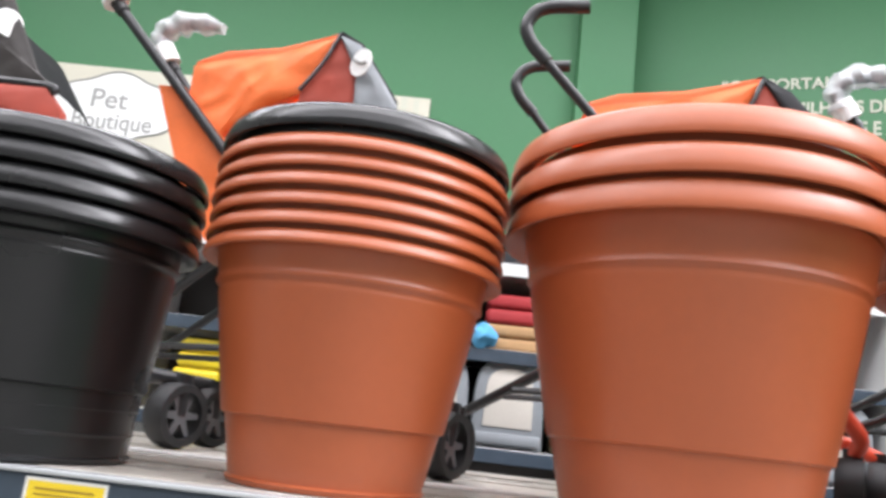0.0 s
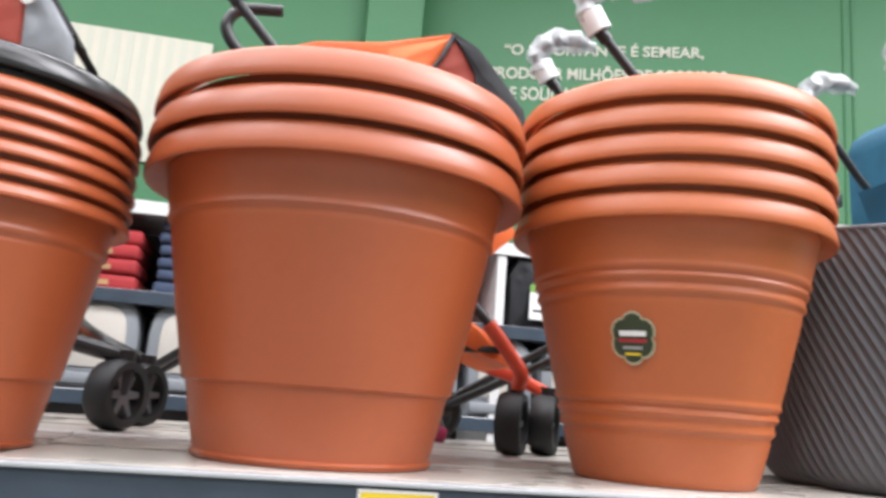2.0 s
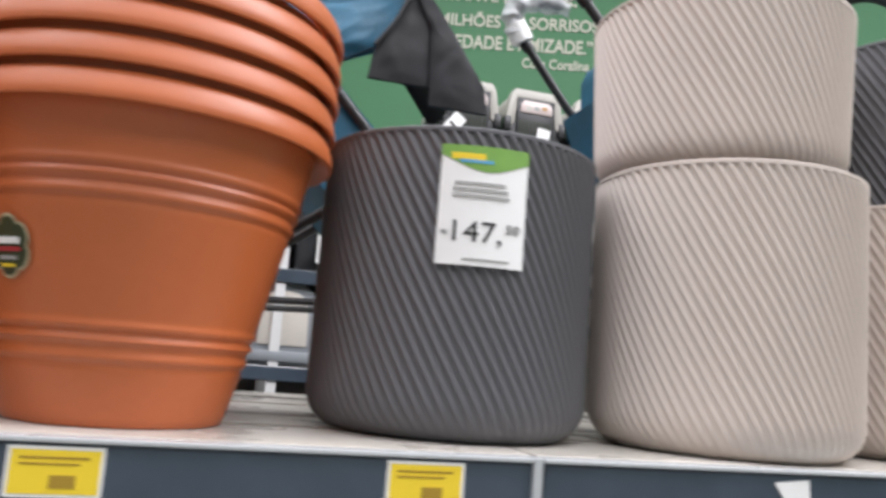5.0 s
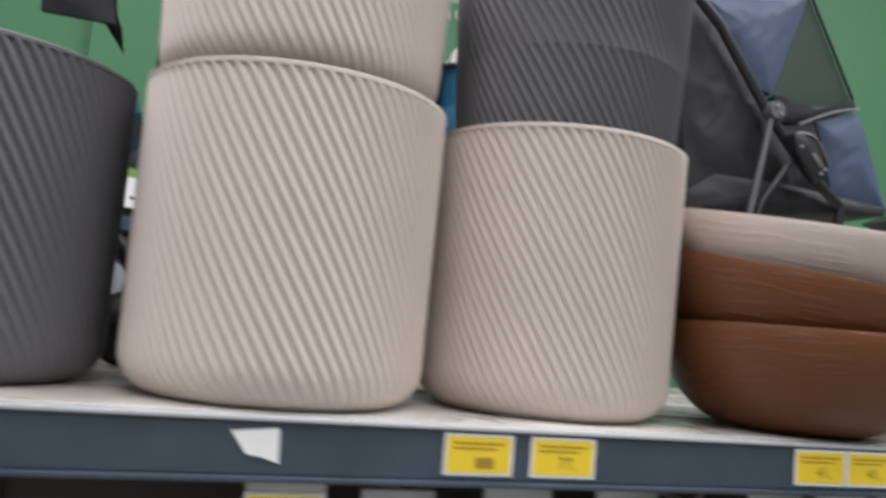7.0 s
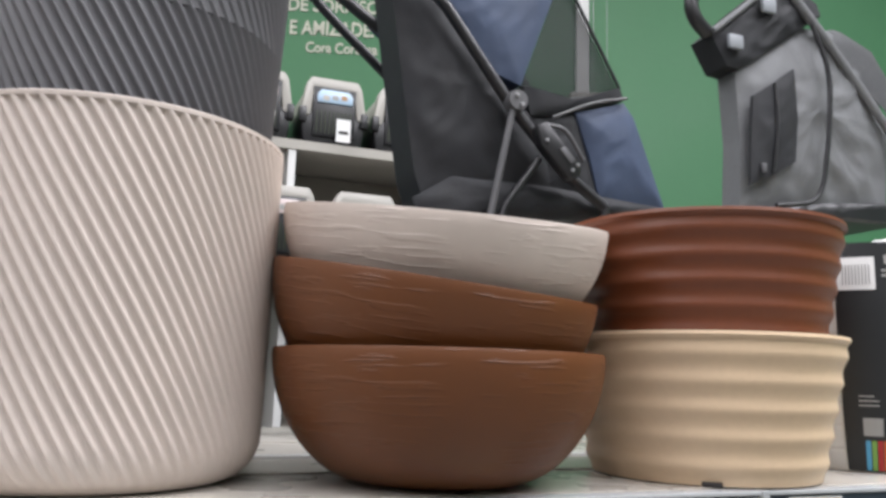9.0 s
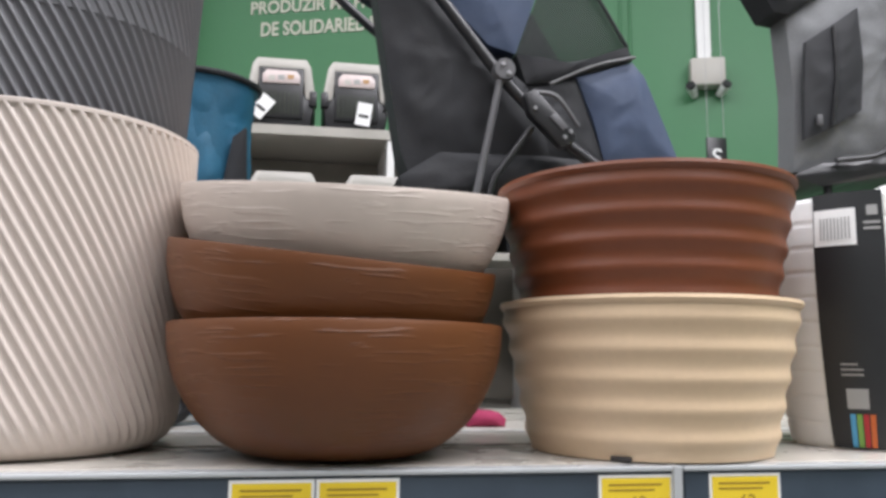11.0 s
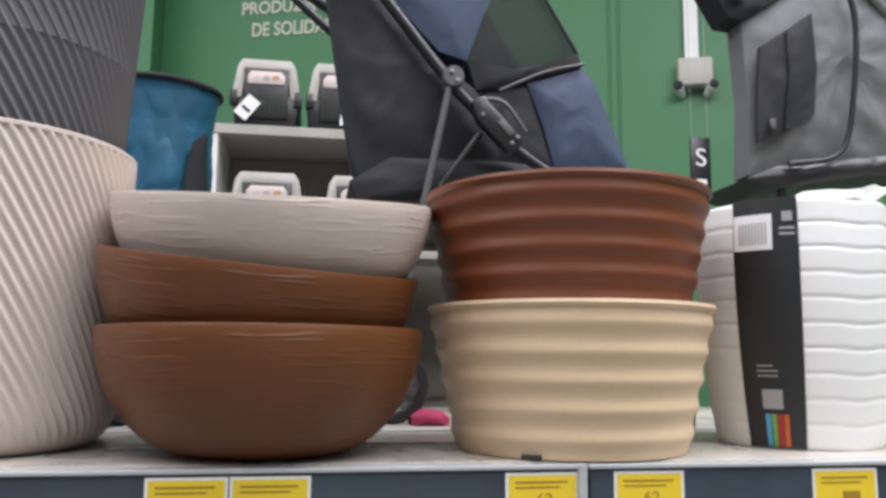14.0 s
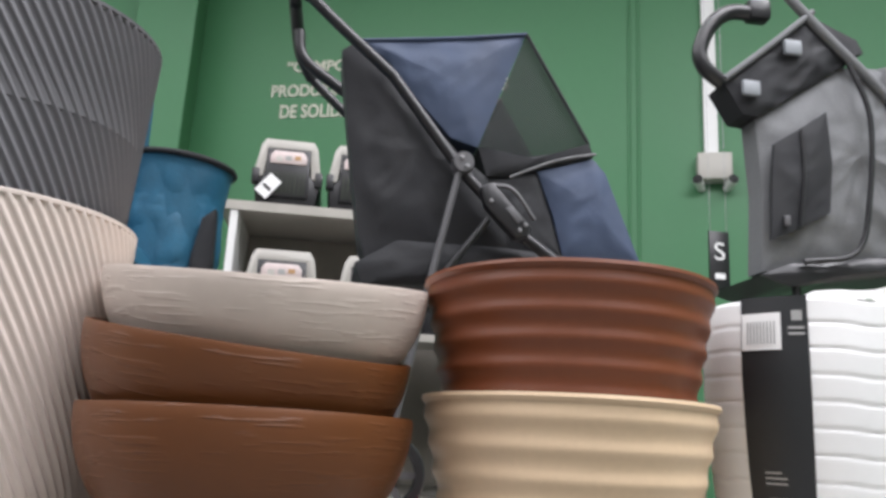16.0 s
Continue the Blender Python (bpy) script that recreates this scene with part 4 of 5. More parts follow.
        if badge:
            b = bmesh.new()
            bmesh.ops.create_cone(b, cap_ends=True, segments=28, radius1=0.024, radius2=0.024, depth=0.002)
            b.transform(pose(0.042, 0.420, 1.955 - drop, 90, 0, -38))
            hood.append(part("badge", b, PAPER, s, "round white badge"))
            hood.append(part("badge_print", tube([(0.030, 0.4265, 1.962 - drop), (0.042, 0.4175, 1.953 - drop), (0.053, 0.409, 1.952 - drop)], 0.0028, 6), GREYINK, s, "grey print"))
    for part_ in hood:
        part_.location = (hood_dx, 0.030, 0)
        part_.scale.x = hood_wide
    part("seat", cloth([(-0.285, 1.87), (-0.24, 1.87), (-0.10, 1.66), (0.04, 1.64), (0.115, 1.70), (0.13, 1.66), (0.06, 1.595), (-0.13, 1.585), (-0.20, 1.66)], 0.46, 0.70, puff=0.004, wrinkle=0.004), fabric, s, "fabric seat sling")
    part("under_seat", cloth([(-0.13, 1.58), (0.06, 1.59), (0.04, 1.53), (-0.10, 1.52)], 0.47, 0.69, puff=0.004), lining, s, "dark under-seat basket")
    part("foot_rest", cloth([(0.05, 1.52), (0.125, 1.475), (0.14, 1.44), (0.06, 1.47)], 0.47, 0.69, puff=0.003), fabric, s)
    s.location = (apex_x, 0.028 + 0.45 * (1 - size), ZS * (1 - size))
    s.scale = (size, size, size)
    return s


dark = umbrella_stroller(-0.86, BLACKF, BLACKF, BLACKM, "black folding stroller with a dark red seat", False, front_dx=0.34)
part("side_panel", cloth([(-0.06, 2.03), (0.06, 2.06), (0.101, 2.002), (0.145, 1.922), (0.173, 1.873), (0.208, 1.848), (0.10, 1.845), (-0.06, 1.85)], 0.414, 0.424, puff=0.006, wrinkle=0.006, seed=3), DARKBACK, dark, "dark grey hood panel")
part("red_band", cloth([(-0.06, 1.846), (0.10, 1.842), (0.200, 1.842), (0.232, 1.806), (0.236, 1.772), (-0.06, 1.772)], 0.404, 0.426, puff=0.010, wrinkle=0.003, seed=4), ORANGE_D, dark, "dark red seat edge")
part("hem", tube([(-0.06, 0.408, 1.852), (0.10, 0.408, 1.850), (0.198, 0.410, 1.848), (0.214, 0.412, 1.838)], 0.007, 8), BLACKM, dark, "black hem")
disc = bmesh.new()
bmesh.ops.create_cone(disc, cap_ends=True, segments=28, radius1=0.024, radius2=0.024, depth=0.002)
disc.transform(pose(0.112, 0.405, 1.950, 90, 0, 50))
part("badge", disc, PAPER, dark, "round white badge")
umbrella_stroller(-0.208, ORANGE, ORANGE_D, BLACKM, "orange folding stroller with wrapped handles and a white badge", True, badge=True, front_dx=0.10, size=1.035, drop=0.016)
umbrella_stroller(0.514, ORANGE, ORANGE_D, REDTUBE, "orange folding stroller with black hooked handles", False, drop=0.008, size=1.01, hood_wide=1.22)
umbrella_stroller(1.184, TEAL, BLACKF, BLACKM, "blue and black folding stroller with wrapped handles", True, hood_dx=-0.055, visor_low=0.03, size=1.075, drop=0.040)
umbrella_stroller(1.838, TEAL, TEAL, BLACKM, "blue folding stroller with wrapped handles", True, bag=True, hood_dx=-0.014, size=1.085, hood_wide=0.70)

# ---- navy and black pet stroller
blue = thing("pet_stroller", "navy and black folded pet stroller with a net window", "stroller", at=(0.014, 0.062, -ZS * 0.028))
blue.scale.z = 1.028
part("side_panel", cloth([(2.281, 2.094), (2.309, 2.117), (2.358, 2.086), (2.426, 2.007), (2.514, 1.913), (2.565, 1.879), (2.599, 1.800), (2.606, 1.752), (2.353, 1.712), (2.339, 1.748), (2.313, 1.896)], 0.50, 0.60, puff=0.018, wrinkle=0.007, seed=1), BLACKF, blue, "black nylon side")
part("base", cloth([(2.335, 1.704), (2.407, 1.749), (2.601, 1.751), (2.860, 1.736), (2.853, 1.718), (2.468, 1.675), (2.350, 1.667)], 0.495, 0.81, puff=0.012, wrinkle=0.006, seed=3), BLACKF, blue, "black base tray")
part("hood", cloth([(2.320, 2.120), (2.480, 2.143), (2.631, 2.170), (2.590, 2.060), (2.545, 1.936), (2.494, 1.950), (2.430, 2.015), (2.372, 2.082)], 0.505, 0.79, puff=0.010, wrinkle=0.004, seed=5), NAVY, blue, "navy hood")
part("hood_edge", tube([(2.318, 0.505, 2.121), (2.48, 0.503, 2.144), (2.632, 0.503, 2.171)], 0.004, 8), NAVY, blue)
part("window", cloth([(2.631, 2.168), (2.700, 2.055), (2.757, 1.961), (2.698, 1.936), (2.596, 1.913), (2.547, 1.936)], 0.506, 0.509, puff=0.004, wrinkle=0.001, seed=6), NET, blue, "dark net window")
part("window_far", cloth([(2.631, 2.168), (2.700, 2.055), (2.757, 1.961), (2.698, 1.936), (2.596, 1.913), (2.547, 1.936)], 0.772, 0.775, puff=0.002, wrinkle=0.001, seed=6), NET, blue, "dark net window")
part("window_hem", tube([(2.631, 0.500, 2.169), (2.700, 0.499, 2.055), (2.757, 0.499, 1.961)], 0.0035, 8), BLACKF, blue)
part("zip_band", cloth([(2.545, 1.934), (2.596, 1.914), (2.700, 1.938), (2.757, 1.962), (2.766, 1.938), (2.690, 1.912), (2.602, 1.884), (2.563, 1.880)], 0.497, 0.79, puff=0.006, seed=8), BLACKF, blue, "black zip band")
part("mid_panel", cloth([(2.563, 1.882), (2.660, 1.900), (2.713, 1.740), (2.600, 1.750)], 0.504, 0.79, puff=0.008, wrinkle=0.006, seed=9), BLACKF, blue)
part("front_panel", cloth([(2.658, 1.900), (2.700, 1.912), (2.766, 1.934), (2.790, 1.908), (2.826, 1.820), (2.860, 1.736), (2.711, 1.742), (2.690, 1.820)], 0.500, 0.79, puff=0.012, wrinkle=0.005, seed=10), NAVY, blue, "navy front panel")
part("seam", tube([(2.605, 0.490, 1.880), (2.690, 0.486, 1.918), (2.768, 0.490, 1.940)], 0.003, 8), HUB, blue, "grey piping")
for y, nm in ((0.468, "main_tube"), (0.830, "main_tube")):
    part(nm, tube([(2.215, y, 2.178), (2.262, y, 2.136), (2.378, y, 2.040), (2.508, y, 1.880), (2.614, y, 1.776), (2.702, y, 1.718)], 0.0105, 12, False), BLACKM, blue)
    part("strut", tube([(2.505, y - 0.012, 1.868), (2.462, y - 0.012, 1.664), (2.41, y - 0.012, 1.40)], 0.0065, 10, False), HUB, blue, "grey strut")
    part("strut", tube([(2.562, y - 0.008, 1.790), (2.495, y - 0.008, 1.700), (2.47, y - 0.008, 1.62)], 0.006, 10, False), BLACKM, blue)
    part("lower_frame", tube([(2.702, y, 1.718), (2.70, y, 1.60), (2.72, y, 1.38)], 0.010, 10), BLACKM, blue)
    wheel(blue, 2.72, y - 0.02, ZS + 0.062, 0.062, 0.03)
    wheel(blue, 2.41, y - 0.02, ZS + 0.062, 0.062, 0.03)
    hb = bmesh.new()
    bmesh.ops.create_cone(hb, cap_ends=True, segments=20, radius1=0.021, radius2=0.018, depth=0.022)
    hb.transform(pose(2.512, y - 0.012, 1.886, 90))
    part("hinge", hb, HUB, blue, "dark grey hinge")
    for hx, hz in ((2.508, 1.893), (2.518, 1.878)):
        rv = bmesh.new()
        bmesh.ops.create_cone(rv, cap_ends=True, segments=10, radius1=0.0045, radius2=0.0035, depth=0.004)
        rv.transform(pose(hx, y - 0.025, hz, 90))
        part("rivet", rv, SILVER, blue, "steel rivet")
latch = prism([(2.541, 1.840), (2.562, 1.850), (2.634, 1.776), (2.628, 1.758), (2.606, 1.752), (2.550, 1.806)], 0.430, 0.456, 0.005)
part("latch", latch, BLACKM, blue, "black folding latch")
part("latch_slot", prism([(2.585, 1.803), (2.596, 1.808), (2.618, 1.786), (2.608, 1.778)], 0.4275, 0.4305, 0.001), HUB, blue, "grey latch slot")
part("latch_bow", tube([(2.562, 0.440, 1.846), (2.600, 0.434, 1.838), (2.640, 0.438, 1.790)], 0.004, 8), HUB, blue)
for lx, lz in ((2.612, 1.768), (2.560, 1.815), (2.622, 1.778)):
    rv = bmesh.new()
    bmesh.ops.create_cone(rv, cap_ends=True, segments=10, radius1=0.004, radius2=0.003, depth=0.004)
    rv.transform(pose(lx, 0.4275, lz, 90))
    part("rivet", rv, SILVER, blue, "steel rivet")
part("handle", tube([(2.215, 0.468, 2.178), (2.185, 0.50, 2.225), (2.175, 0.58, 2.262), (2.175, 0.70, 2.262), (2.185, 0.80, 2.225), (2.215, 0.830, 2.178)], 0.014, 12), BLACKM, blue, "black foam handle")
part("handle_strap", tube([(2.185, 0.70, 2.225), (2.20, 0.70, 2.165), (2.275, 0.70, 2.111), (2.33, 0.70, 2.08)], 0.012, 12), BLACKM, blue)

# ---- grey pet stroller
grey = thing("pet_stroller", "grey melange pet stroller with a black foam handle and net window", "stroller", at=(-0.0326, 0.13, -ZS * 0.10))
grey.scale = (1.035, 1.0, 1.10)
part("body", cloth([(3.129, 2.074), (3.230, 2.150), (3.329, 2.208), (3.420, 2.215), (3.55, 2.16), (3.60, 2.00), (3.58, 1.80), (3.377, 1.772), (3.131, 1.758), (3.140, 1.92)], 0.60, 0.66, puff=0.028, wrinkle=0.013, seed=11), GREYF, grey)
part("top_flap", cloth([(3.054, 2.139), (3.150, 2.222), (3.260, 2.312), (3.372, 2.268), (3.385, 2.240), (3.250, 2.150), (3.129, 2.072), (3.095, 2.075)], 0.585, 0.66, puff=0.010, wrinkle=0.012, seed=12), BLACKF, grey, "dark net top flap")
part("flap_edge", tube([(3.052, 0.575, 2.142), (3.150, 0.572, 2.220), (3.262, 0.572, 2.314)], 0.007, 10), GREYF, grey)
for bx, bz in ((3.205, 2.225), (3.105, 2.125)):
    part("buckle", box(bx - 0.02, bx + 0.02, 0.560, 0.572, bz - 0.018, bz + 0.014, 0.004), PETGREY, grey, "grey buckle patch")
part("window", cloth([(3.151, 2.010), (3.215, 2.050), (3.274, 2.090), (3.280, 1.98), (3.268, 1.879), (3.200, 1.842), (3.136, 1.814), (3.142, 1.92)], 0.566, 0.575, puff=0.006, wrinkle=0.004, seed=13), BLACKF, grey, "dark net window")
part("window_zip", tube([(3.212, 0.560, 2.045), (3.210, 0.556, 1.95), (3.198, 0.560, 1.845)], 0.004, 8), BLACKM, grey)
part("zip_pull", box(3.160, 3.172, 0.552, 0.560, 1.842, 1.862, 0.002), HUB, grey)
part("base", cloth([(3.110, 1.745), (3.178, 1.772), (3.378, 1.800), (3.60, 1.82), (3.60, 1.77), (3.376, 1.762), (3.175, 1.728)], 0.575, 0.80, puff=0.010, wrinkle=0.004, seed=14), BLACKM, grey, "black base tray")
part("piping", tube([(3.330, 0.560, 2.20), (3.362, 0.548, 2.08), (3.345, 0.548, 1.90), (3.31, 0.552, 1.80), (3.20, 0.560, 1.775)], 0.006, 8), BLACKM, grey, "dark piping")
part("handle", tube([(3.140, 0.59, 2.302), (3.075, 0.59, 2.298), (3.030, 0.59, 2.262), (3.004, 0.59, 2.205), (3.014, 0.59, 2.168), (3.054, 0.60, 2.146)], 0.0165, 14), BLACKM, grey, "black foam handle")
part("handle_end", box(3.115, 3.165, 0.57, 0.61, 2.285, 2.330, 0.008), BLACKM, grey)
for y in (0.575, 0.80):
    part("pole", tube(([(3.150, y, 2.40), (3.218, y, 2.333)] if y < 0.6 else []) + [(3.277, y, 2.276), (3.395, y, 2.172), (3.62, y, 1.95), (3.66, y, 1.37)], 0.011, 10, False), GREYF, grey, "grey covered pole")
    part("leg", tube([(3.20, y + 0.02, 1.75), (3.22, y + 0.02, 1.37)], 0.009, 10, False), BLACKM, grey)
    wheel(grey, 3.66, y, ZS + 0.062, 0.062, 0.03)
    wheel(grey, 3.22, y + 0.02, ZS + 0.062, 0.062, 0.03)
part("hood", canopy([(3.42, 2.10, 2.235), (3.48, 2.08, 2.262), (3.56, 2.05, 2.24), (3.62, 2.00, 2.15)], 0.58, 0.92, 0.4), GREYF, grey, "folded grey hood")

# ---- teal bag and pink plush on the rear board
tb = thing("teal_carrier_bag", "teal blue soft carrier bag with a black rim", "bag", at=(1.985, 0.825, ZS))
tb.scale.z = 1.042
prof = [(0.088, 0.0), (0.092, 0.02), (0.088, 0.28), (0.092, 0.42), (0.100, 0.54), (0.106, 0.615), (0.102, 0.618), (0.096, 0.54), (0.085, 0.30)]
bm = lathe([prof[0]] + [(0.092 - 0.004 * math.sin(math.pi * k / 60), 0.02 + 0.50 * k / 60) for k in range(61)] + [(0.094 + 0.008 * k / 8, 0.525 + 0.08 * k / 8) for k in range(9)] + prof[5:], 96)
for v in bm.verts:
    w = 1 + (0.20 * (abs(noise.noise(Vector((v.co.x * 16, v.co.y * 16, v.co.z * 9)))) - 0.3) + 0.04 * (abs(noise.noise(Vector((v.co.x * 40, v.co.y * 40, v.co.z * 24)))) - 0.3)) * min(1, max(0, (0.62 - v.co.z) * 10))
    v.co.x *= w
    v.co.y *= w * 0.9
    if v.co.z > 0.4:
        v.co.z -= v.co.x * 0.06
bm.faces.new([v for v in bm.verts if abs(v.co.z) < 1e-4][:3])
part("body", bm, TEAL, tb)
part("rim", tube([(0.106 * math.sin(a), -0.096 * math.cos(a), 0.619 - 0.0066 * math.sin(a)) for a in [2 * math.pi * k / 40 for k in range(41)]], 0.0065, 8, False), BLACKF, tb, "black bound rim")
part("patch", cloth([(0.048, 0.30), (0.088, 0.30), (0.094, 0.42), (0.090, 0.52), (0.066, 0.50), (0.052, 0.42)], -0.078, -0.045, puff=0.006), BLACKF, tb, "black side patch")

doll = thing("plush_toy", "magenta plush octopus toy with a white tag", "toy", at=(0.487, 0.745, ZS))
doll.scale = (1.12, 1.12, 1.15)
bm = bmesh.new()
bmesh.ops.create_uvsphere(bm, u_segments=24, v_segments=14, radius=0.036)
bm.transform(Matrix.Translation((0, 0, 0.055)) @ Matrix.Diagonal((1.0, 0.9, 1.15, 1)))
for end in ((-0.095, -0.02, 0.018), (0.100, -0.03, 0.014), (-0.05, -0.07, 0.014), (0.03, -0.075, 0.014), (0.06, 0.06, 0.014), (-0.06, 0.06, 0.014)):
    tube([(end[0] * 0.15, end[1] * 0.15, 0.045), (end[0] * 0.5, end[1] * 0.5, 0.030), end], 0.012, 10, bm=bm, radii=lambda u: 0.018 - 0.005 * u)
for v in bm.verts:
    v.co += Vector((1, 1, 1)) * 0.002 * noise.noise(v.co * 90)
plush = part("plush", bm, PINK, doll)
rm = plush.modifiers.new("join", "REMESH")
rm.mode, rm.voxel_size, rm.use_smooth_shade = "VOXEL", 0.004, True
part("tag", box(-0.016, 0.020, -0.046, -0.0445, 0.060, 0.092), PAPER, doll, "white paper tag", smooth=False)

# ---------------------------------------------------------------- far gondolas
def gondola(name, x0, x1, y0, depth, boards, top, label, uprights):
    g = thing(name, label, "shelf", "far store shelving", at=(0, 0, 0))
    for z in boards:
        part("board", box(x0, x1, y0, y0 + depth, z - 0.035, z, 0.003), STEELW if name == "store_shelf" else GONDOLA, g, smooth=False)
        part("rail", box(x0, x1, y0 - 0.012, y0 - 0.001, z - 0.05, z - 0.002, 0.002), RAIL if z < 1.8 else (STEELW if name == "store_shelf" else GONDOLA), g, "price rail", smooth=False)
    part("back", box(x0, x1, y0 + depth, y0 + depth + 0.02, 0.02, top), DARKBACK if name == "store_shelf" else GONDOLA, g, "back panel", smooth=False)
    for ux in uprights:
        part("upright", box(ux - 0.018, ux + 0.018, y0 - 0.004, y0 + depth - 0.002, 0.0, top - 0.036, 0.002), STEELW, g, smooth=False)
    return g


gondola("store_shelf", -2.6, 1.62, 2.15, 0.5, (0.25, 0.85, 1.335, 1.685, 2.005), 2.005, "white steel store shelving full of pet goods", (-2.55, -1.20, 1.094, 1.60))
cs = gondola("carrier_shelf", 1.72, 3.6, 3.05, 0.6, (0.25, 1.15, 2.525), 2.525, "beige steel shelving holding pet carriers", (1.80, 2.575, 3.35))
part("deep_board", box(1.72, 3.6, 2.74, 3.046, 1.855, 1.89, 0.003), GONDOLA, cs, smooth=False)
part("fascia", box(1.77, 3.58, 3.60, 3.62, 1.2, 2.485), TAUPE, cs, "beige inner panel", smooth=False)


def pet_carrier(x, y, z, tag_tilt, screen, tag=True):
    c = thing("pet_carrier", "warm grey and black plastic pet carrier with a price tag", "pet carrier", "pet carriers", at=(x, y, z))
    shell = [(-0.150, 0.13), (-0.165, 0.15), (-0.140, 0.30), (-0.118, 0.335), (0.118, 0.335), (0.140, 0.30), (0.165, 0.15), (0.150, 0.13), (0.118, 0.14), (0.100, 0.285), (-0.100, 0.285), (-0.118, 0.14)]
    part("front_arch", prism(shell, -0.01, 0.05, 0.006), CARGREY, c)
    part("top_shell", prism([(-0.145, 0.14), (-0.130, 0.29), (-0.105, 0.325), (0.105, 0.325), (0.130, 0.29), (0.145, 0.14)], 0.045, 0.46, 0.012), CARGREY, c)
    part("base", prism([(-0.145, 0.0), (-0.168, 0.16), (0.168, 0.16), (0.145, 0.0)], 0.0, 0.47, 0.008), BLACKM, c, "black base tub")
    part("door", prism([(-0.105, 0.035), (-0.108, 0.285), (0.108, 0.285), (0.105, 0.035)], -0.016, 0.002, 0.004), BLACKM, c, "black door")
    for k in range(9):
        part("door_bar", box(-0.088 + k * 0.021, -0.084 + k * 0.021, -0.022, -0.015, 0.05, 0.165), STICKG, c, "dark green bar", smooth=False)
    part("top_label", prism([(-0.088, 0.205), (-0.090, 0.245), (-0.070, 0.270), (0.070, 0.270), (0.090, 0.245), (0.088, 0.205)], -0.026, -0.016, 0.002), screen, c, "glossy printed label")
    for k in range(3):
        part("label_print", box(-0.06 + k * 0.045, -0.03 + k * 0.045, -0.0275, -0.0255, 0.215 + 0.006 * k, 0.240 + 0.004 * k), (CARGREY, GREYINK, TAN)[k], c, "printed picture", smooth=False)
    for sx in (-1, 1):
        part("clip", box(sx * 0.155 - 0.018, sx * 0.155 + 0.018, -0.02, 0.04, 0.10, 0.175, 0.005), BLACKM, c, "black clip")
    if tag:
        bm = box(-0.036, 0.036, -0.002, 0.0, -0.115, 0.0)
        bm.transform(pose(0.045 if tag_tilt < 20 else -0.05, -0.034, 0.125, 0, tag_tilt, 0))
        part("tag", bm, PAPER, c, "white hanging tag", smooth=False)
        bm = box(-0.024, 0.024, -0.0035, -0.002, -0.075, -0.060)
        bm.transform(pose(0.045 if tag_tilt < 20 else -0.05, -0.034, 0.125, 0, tag_tilt, 0))
        part("tag_print", bm, INK, c, "black print", smooth=False)
    return c


SCREEN_A = mat("pale_pink_print", (0.62, 0.52, 0.50), 0.25, grain=0.2, scale=30)
SCREEN_B = mat("pale_blue_print", (0.45, 0.60, 0.75), 0.25, grain=0.2, scale=30)
for k, (cx, tilt, scr) in enumerate(((2.035, 38, SCREEN_A), (2.40, 8, SCREEN_A), (2.77, 0, SCREEN_B), (3.14, 4, SCREEN_A))):
    pet_carrier(cx, 3.06, 2.525, tilt, scr)
for cx in (2.075, 2.49, 2.87, 3.24):
    pet_carrier(cx, 2.76, 1.89, 0, SCREEN_A, tag=False)


def pet_bed(x, y, z, shell, w=0.25, h=0.345, label="grey plastic pet carrier with a beige cushioned front"):
    c = thing("pet_house", label, "pet carrier", "pet houses on the shelf", at=(x, y, z))
    def arch(s, base):
        pts = []
        for k in range(13):
            a = math.pi * k / 12
            pts.append((s * w / 2 * -math.cos(a) * (1.0 if 0 < k < 12 else 1.03), base + (h * 0.62 - base) + (s * h * 0.38) * math.sin(a) ** 0.6))
        return [(-s * w / 2 * 1.06, base)] + pts + [(s * w / 2 * 1.06, base)]
    part("shell", prism(arch(1.0, 0.0), 0.0, 0.30, 0.014), shell, c)
    part("cushion", prism(arch(0.68, 0.075), -0.006, 0.004, 0.003), PETBEIGE, c, "beige cushioned front")
    part("sill", box(-w * 0.50, w * 0.50, -0.03, 0.0, 0.015, 0.055, 0.01), shell, c)
    return c


for k, (bx, sh, hh) in enumerate(((-0.66, PETGREY, 0.33), (-0.37, PETGREY, 0.33), (-0.085, PETGREY, 0.325), (0.19, PETGREY, 0.325), (0.49, OLIVE, 0.30), (0.78, PETGREY, 0.31), (1.07, PETGREY, 0.31), (1.36, PETGREY, 0.30))):
    pet_bed(bx + 0.05, 2.17, 1.335, sh, 0.245, hh, ("olive" if sh is OLIVE else "grey") + " plastic pet carrier with a beige cushioned front")
pet_bed(0.54, 2.17, 1.685, OLIVE, 0.235, 0.22, "olive plastic pet carrier with a beige cushioned front")


def folded_goods(x, y, z, w, d, layers, material, label, lh=0.045, tag=True, seed=0):
    """Soft goods folded and piled in layers."""
    rnd = random.Random(seed)
    g = thing("folded_goods", label, "soft goods", "soft goods on the shelf", at=(x, y, z))
    for k in range(layers):
        bm = box(-w / 2 + rnd.uniform(0, 0.012), w / 2 - rnd.uniform(0, 0.012), 0, d, k * lh, (k + 1) * lh - 0.003, 0.016, 3)
        for v in bm.verts:
            v.co.z += 0.004 * noise.noise(v.co * 16 + Vector((seed, k, 0)))
        part("fold", bm, material, g)
        if tag:
            part("tag", box(-0.02, 0.02, -0.004, -0.001, k * lh + 0.012, k * lh + 0.030), TAN, g, "small tan patch", smooth=False)
    return g


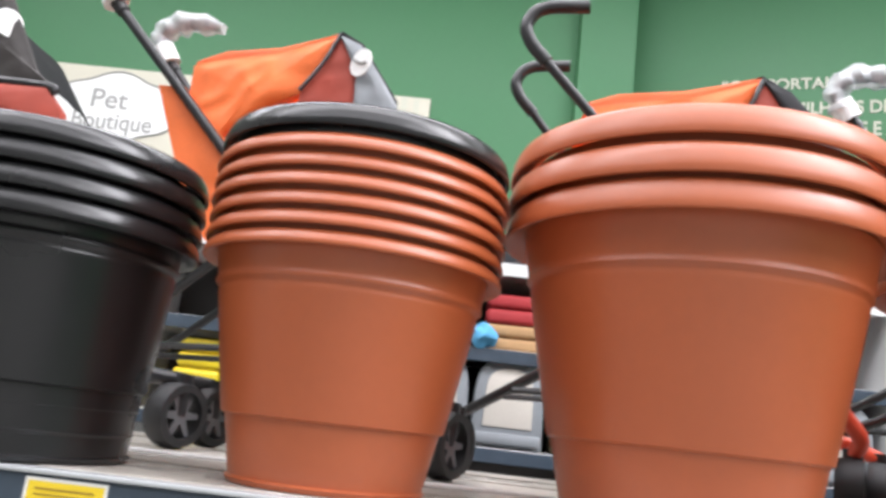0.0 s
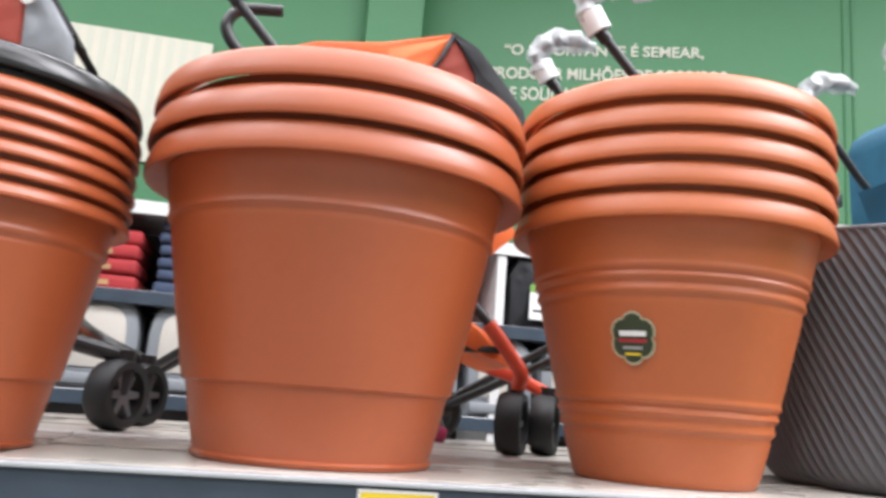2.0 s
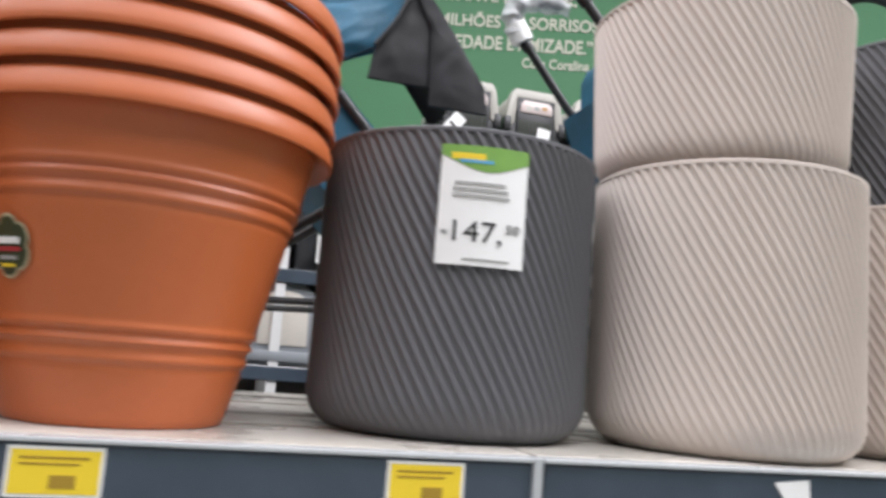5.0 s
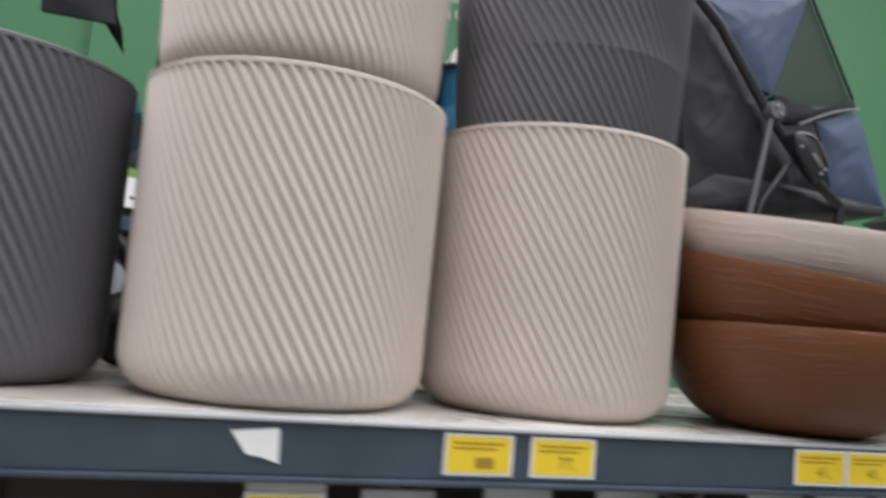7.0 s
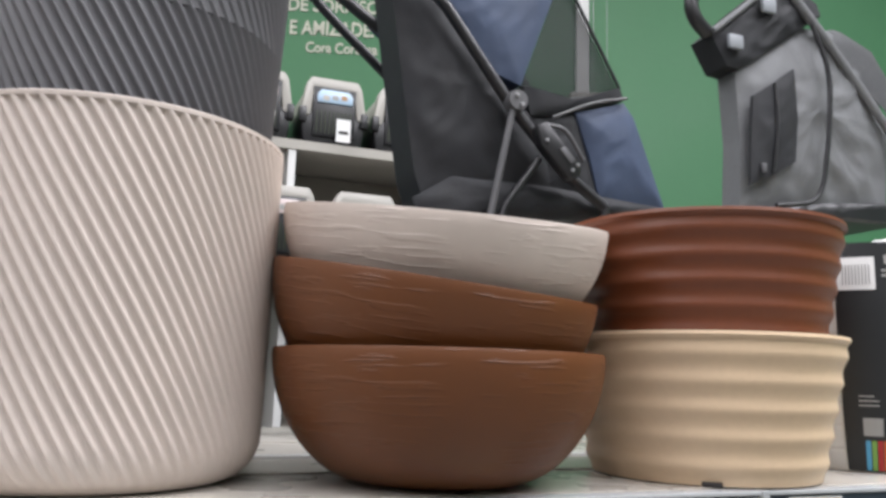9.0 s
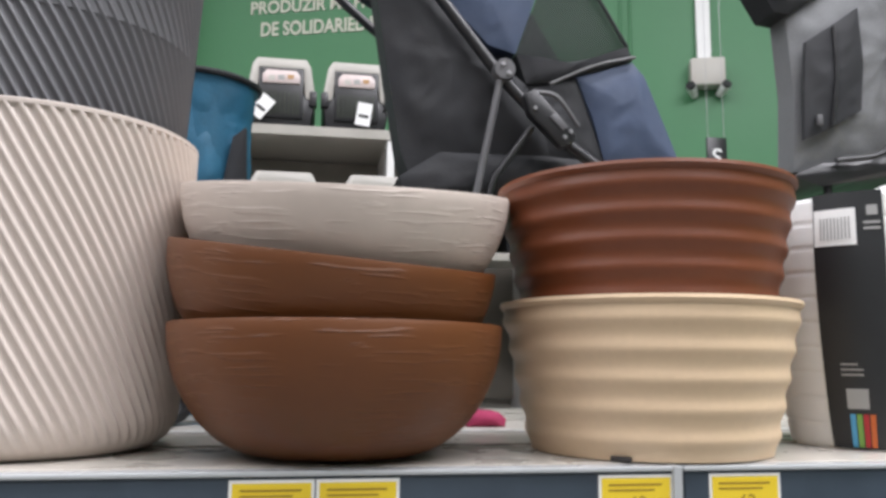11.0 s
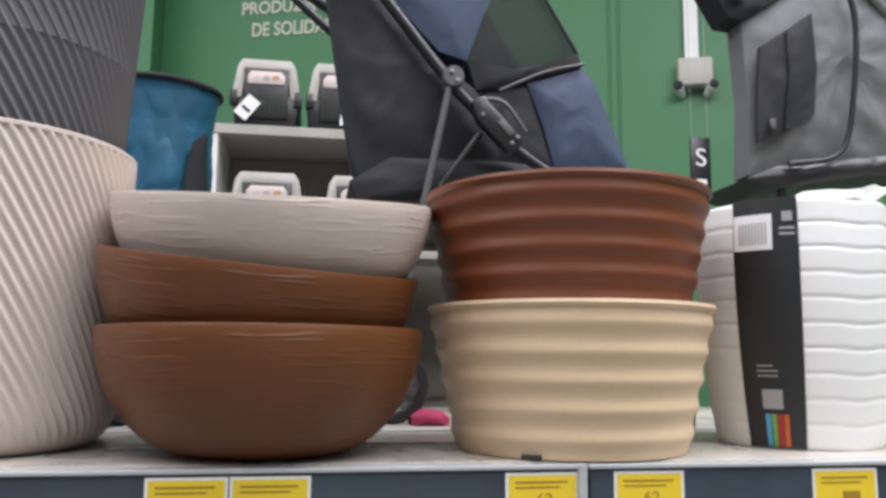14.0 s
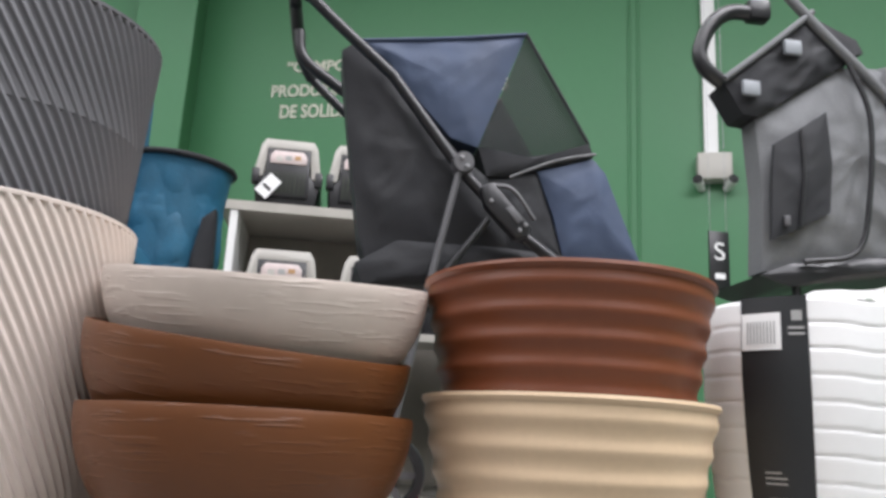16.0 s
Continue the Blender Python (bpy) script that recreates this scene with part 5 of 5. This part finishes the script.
folded_goods(-0.055, 2.18, 1.685, 0.24, 0.3, 6, NAVY, "stack of navy folded pet beds with tan patches", seed=1)
folded_goods(0.240, 2.18, 1.685, 0.24, 0.3, 2, TAN, "tan folded pet blankets", tag=False, seed=2, lh=0.05)
folded_goods(0.240, 2.18, 1.787, 0.23, 0.28, 2, REDF, "red folded pet cushions", tag=False, seed=3, lh=0.055)
folded_goods(0.840, 2.18, 1.685, 0.24, 0.3, 4, REDF, "dark red folded pet cushions in a pile", tag=False, seed=4, lh=0.055)
folded_goods(-0.340, 2.18, 1.685, 0.24, 0.3, 4, REDF, "dark red folded pet cushions in a pile", tag=True, seed=5, lh=0.055)
folded_goods(-0.620, 2.18, 1.685, 0.24, 0.3, 5, NAVY, "stack of navy folded pet beds", seed=6)
folded_goods(0.100, 2.18, 2.005, 0.5, 0.35, 2, BLACKF, "black folded pet mats on the top shelf", tag=False, seed=7, lh=0.06)
folded_goods(0.660, 2.18, 2.005, 0.4, 0.35, 2, NAVY, "navy folded pet mats on the top shelf", tag=False, seed=8, lh=0.05)
folded_goods(-0.910, 2.18, 1.335, 0.18, 0.26, 5, YELLOWP, "yellow packed goods in a pile", tag=False, seed=9, lh=0.055)
pb = thing("plush_toy", "light blue plush toy on the shelf", "toy", at=(0.122, 2.15, 1.685))
bm = bmesh.new()
bmesh.ops.create_uvsphere(bm, u_segments=20, v_segments=12, radius=0.05)
bm.transform(Matrix.Translation((0, 0, 0.042)) @ Matrix.Diagonal((1.1, 0.8, 0.85, 1)))
for v in bm.verts:
    v.co += 0.016 * noise.noise_vector(v.co * 28)
part("plush", bm, SKYB, pb)
bb = thing("black_bag", "black pet bag with a white and green tag", "bag", at=(1.262, 2.16, 1.685))
part("body", cloth([(-0.12, 0.0), (0.12, 0.0), (0.125, 0.2), (0.09, 0.27), (-0.09, 0.27), (-0.125, 0.2)], 0.0, 0.25, puff=0.02, wrinkle=0.01, seed=20), BLACKF, bb)
part("tag", box(-0.055, 0.055, -0.032, -0.030, 0.03, 0.165), PAPER, bb, "white paper tag", smooth=False)
part("tag_head", box(-0.055, 0.055, -0.0335, -0.032, 0.135, 0.165), GREENTAG, bb, "green header", smooth=False)
part("tag_print", box(-0.040, 0.040, -0.0335, -0.032, 0.060, 0.068), INK, bb, "black print", smooth=False)
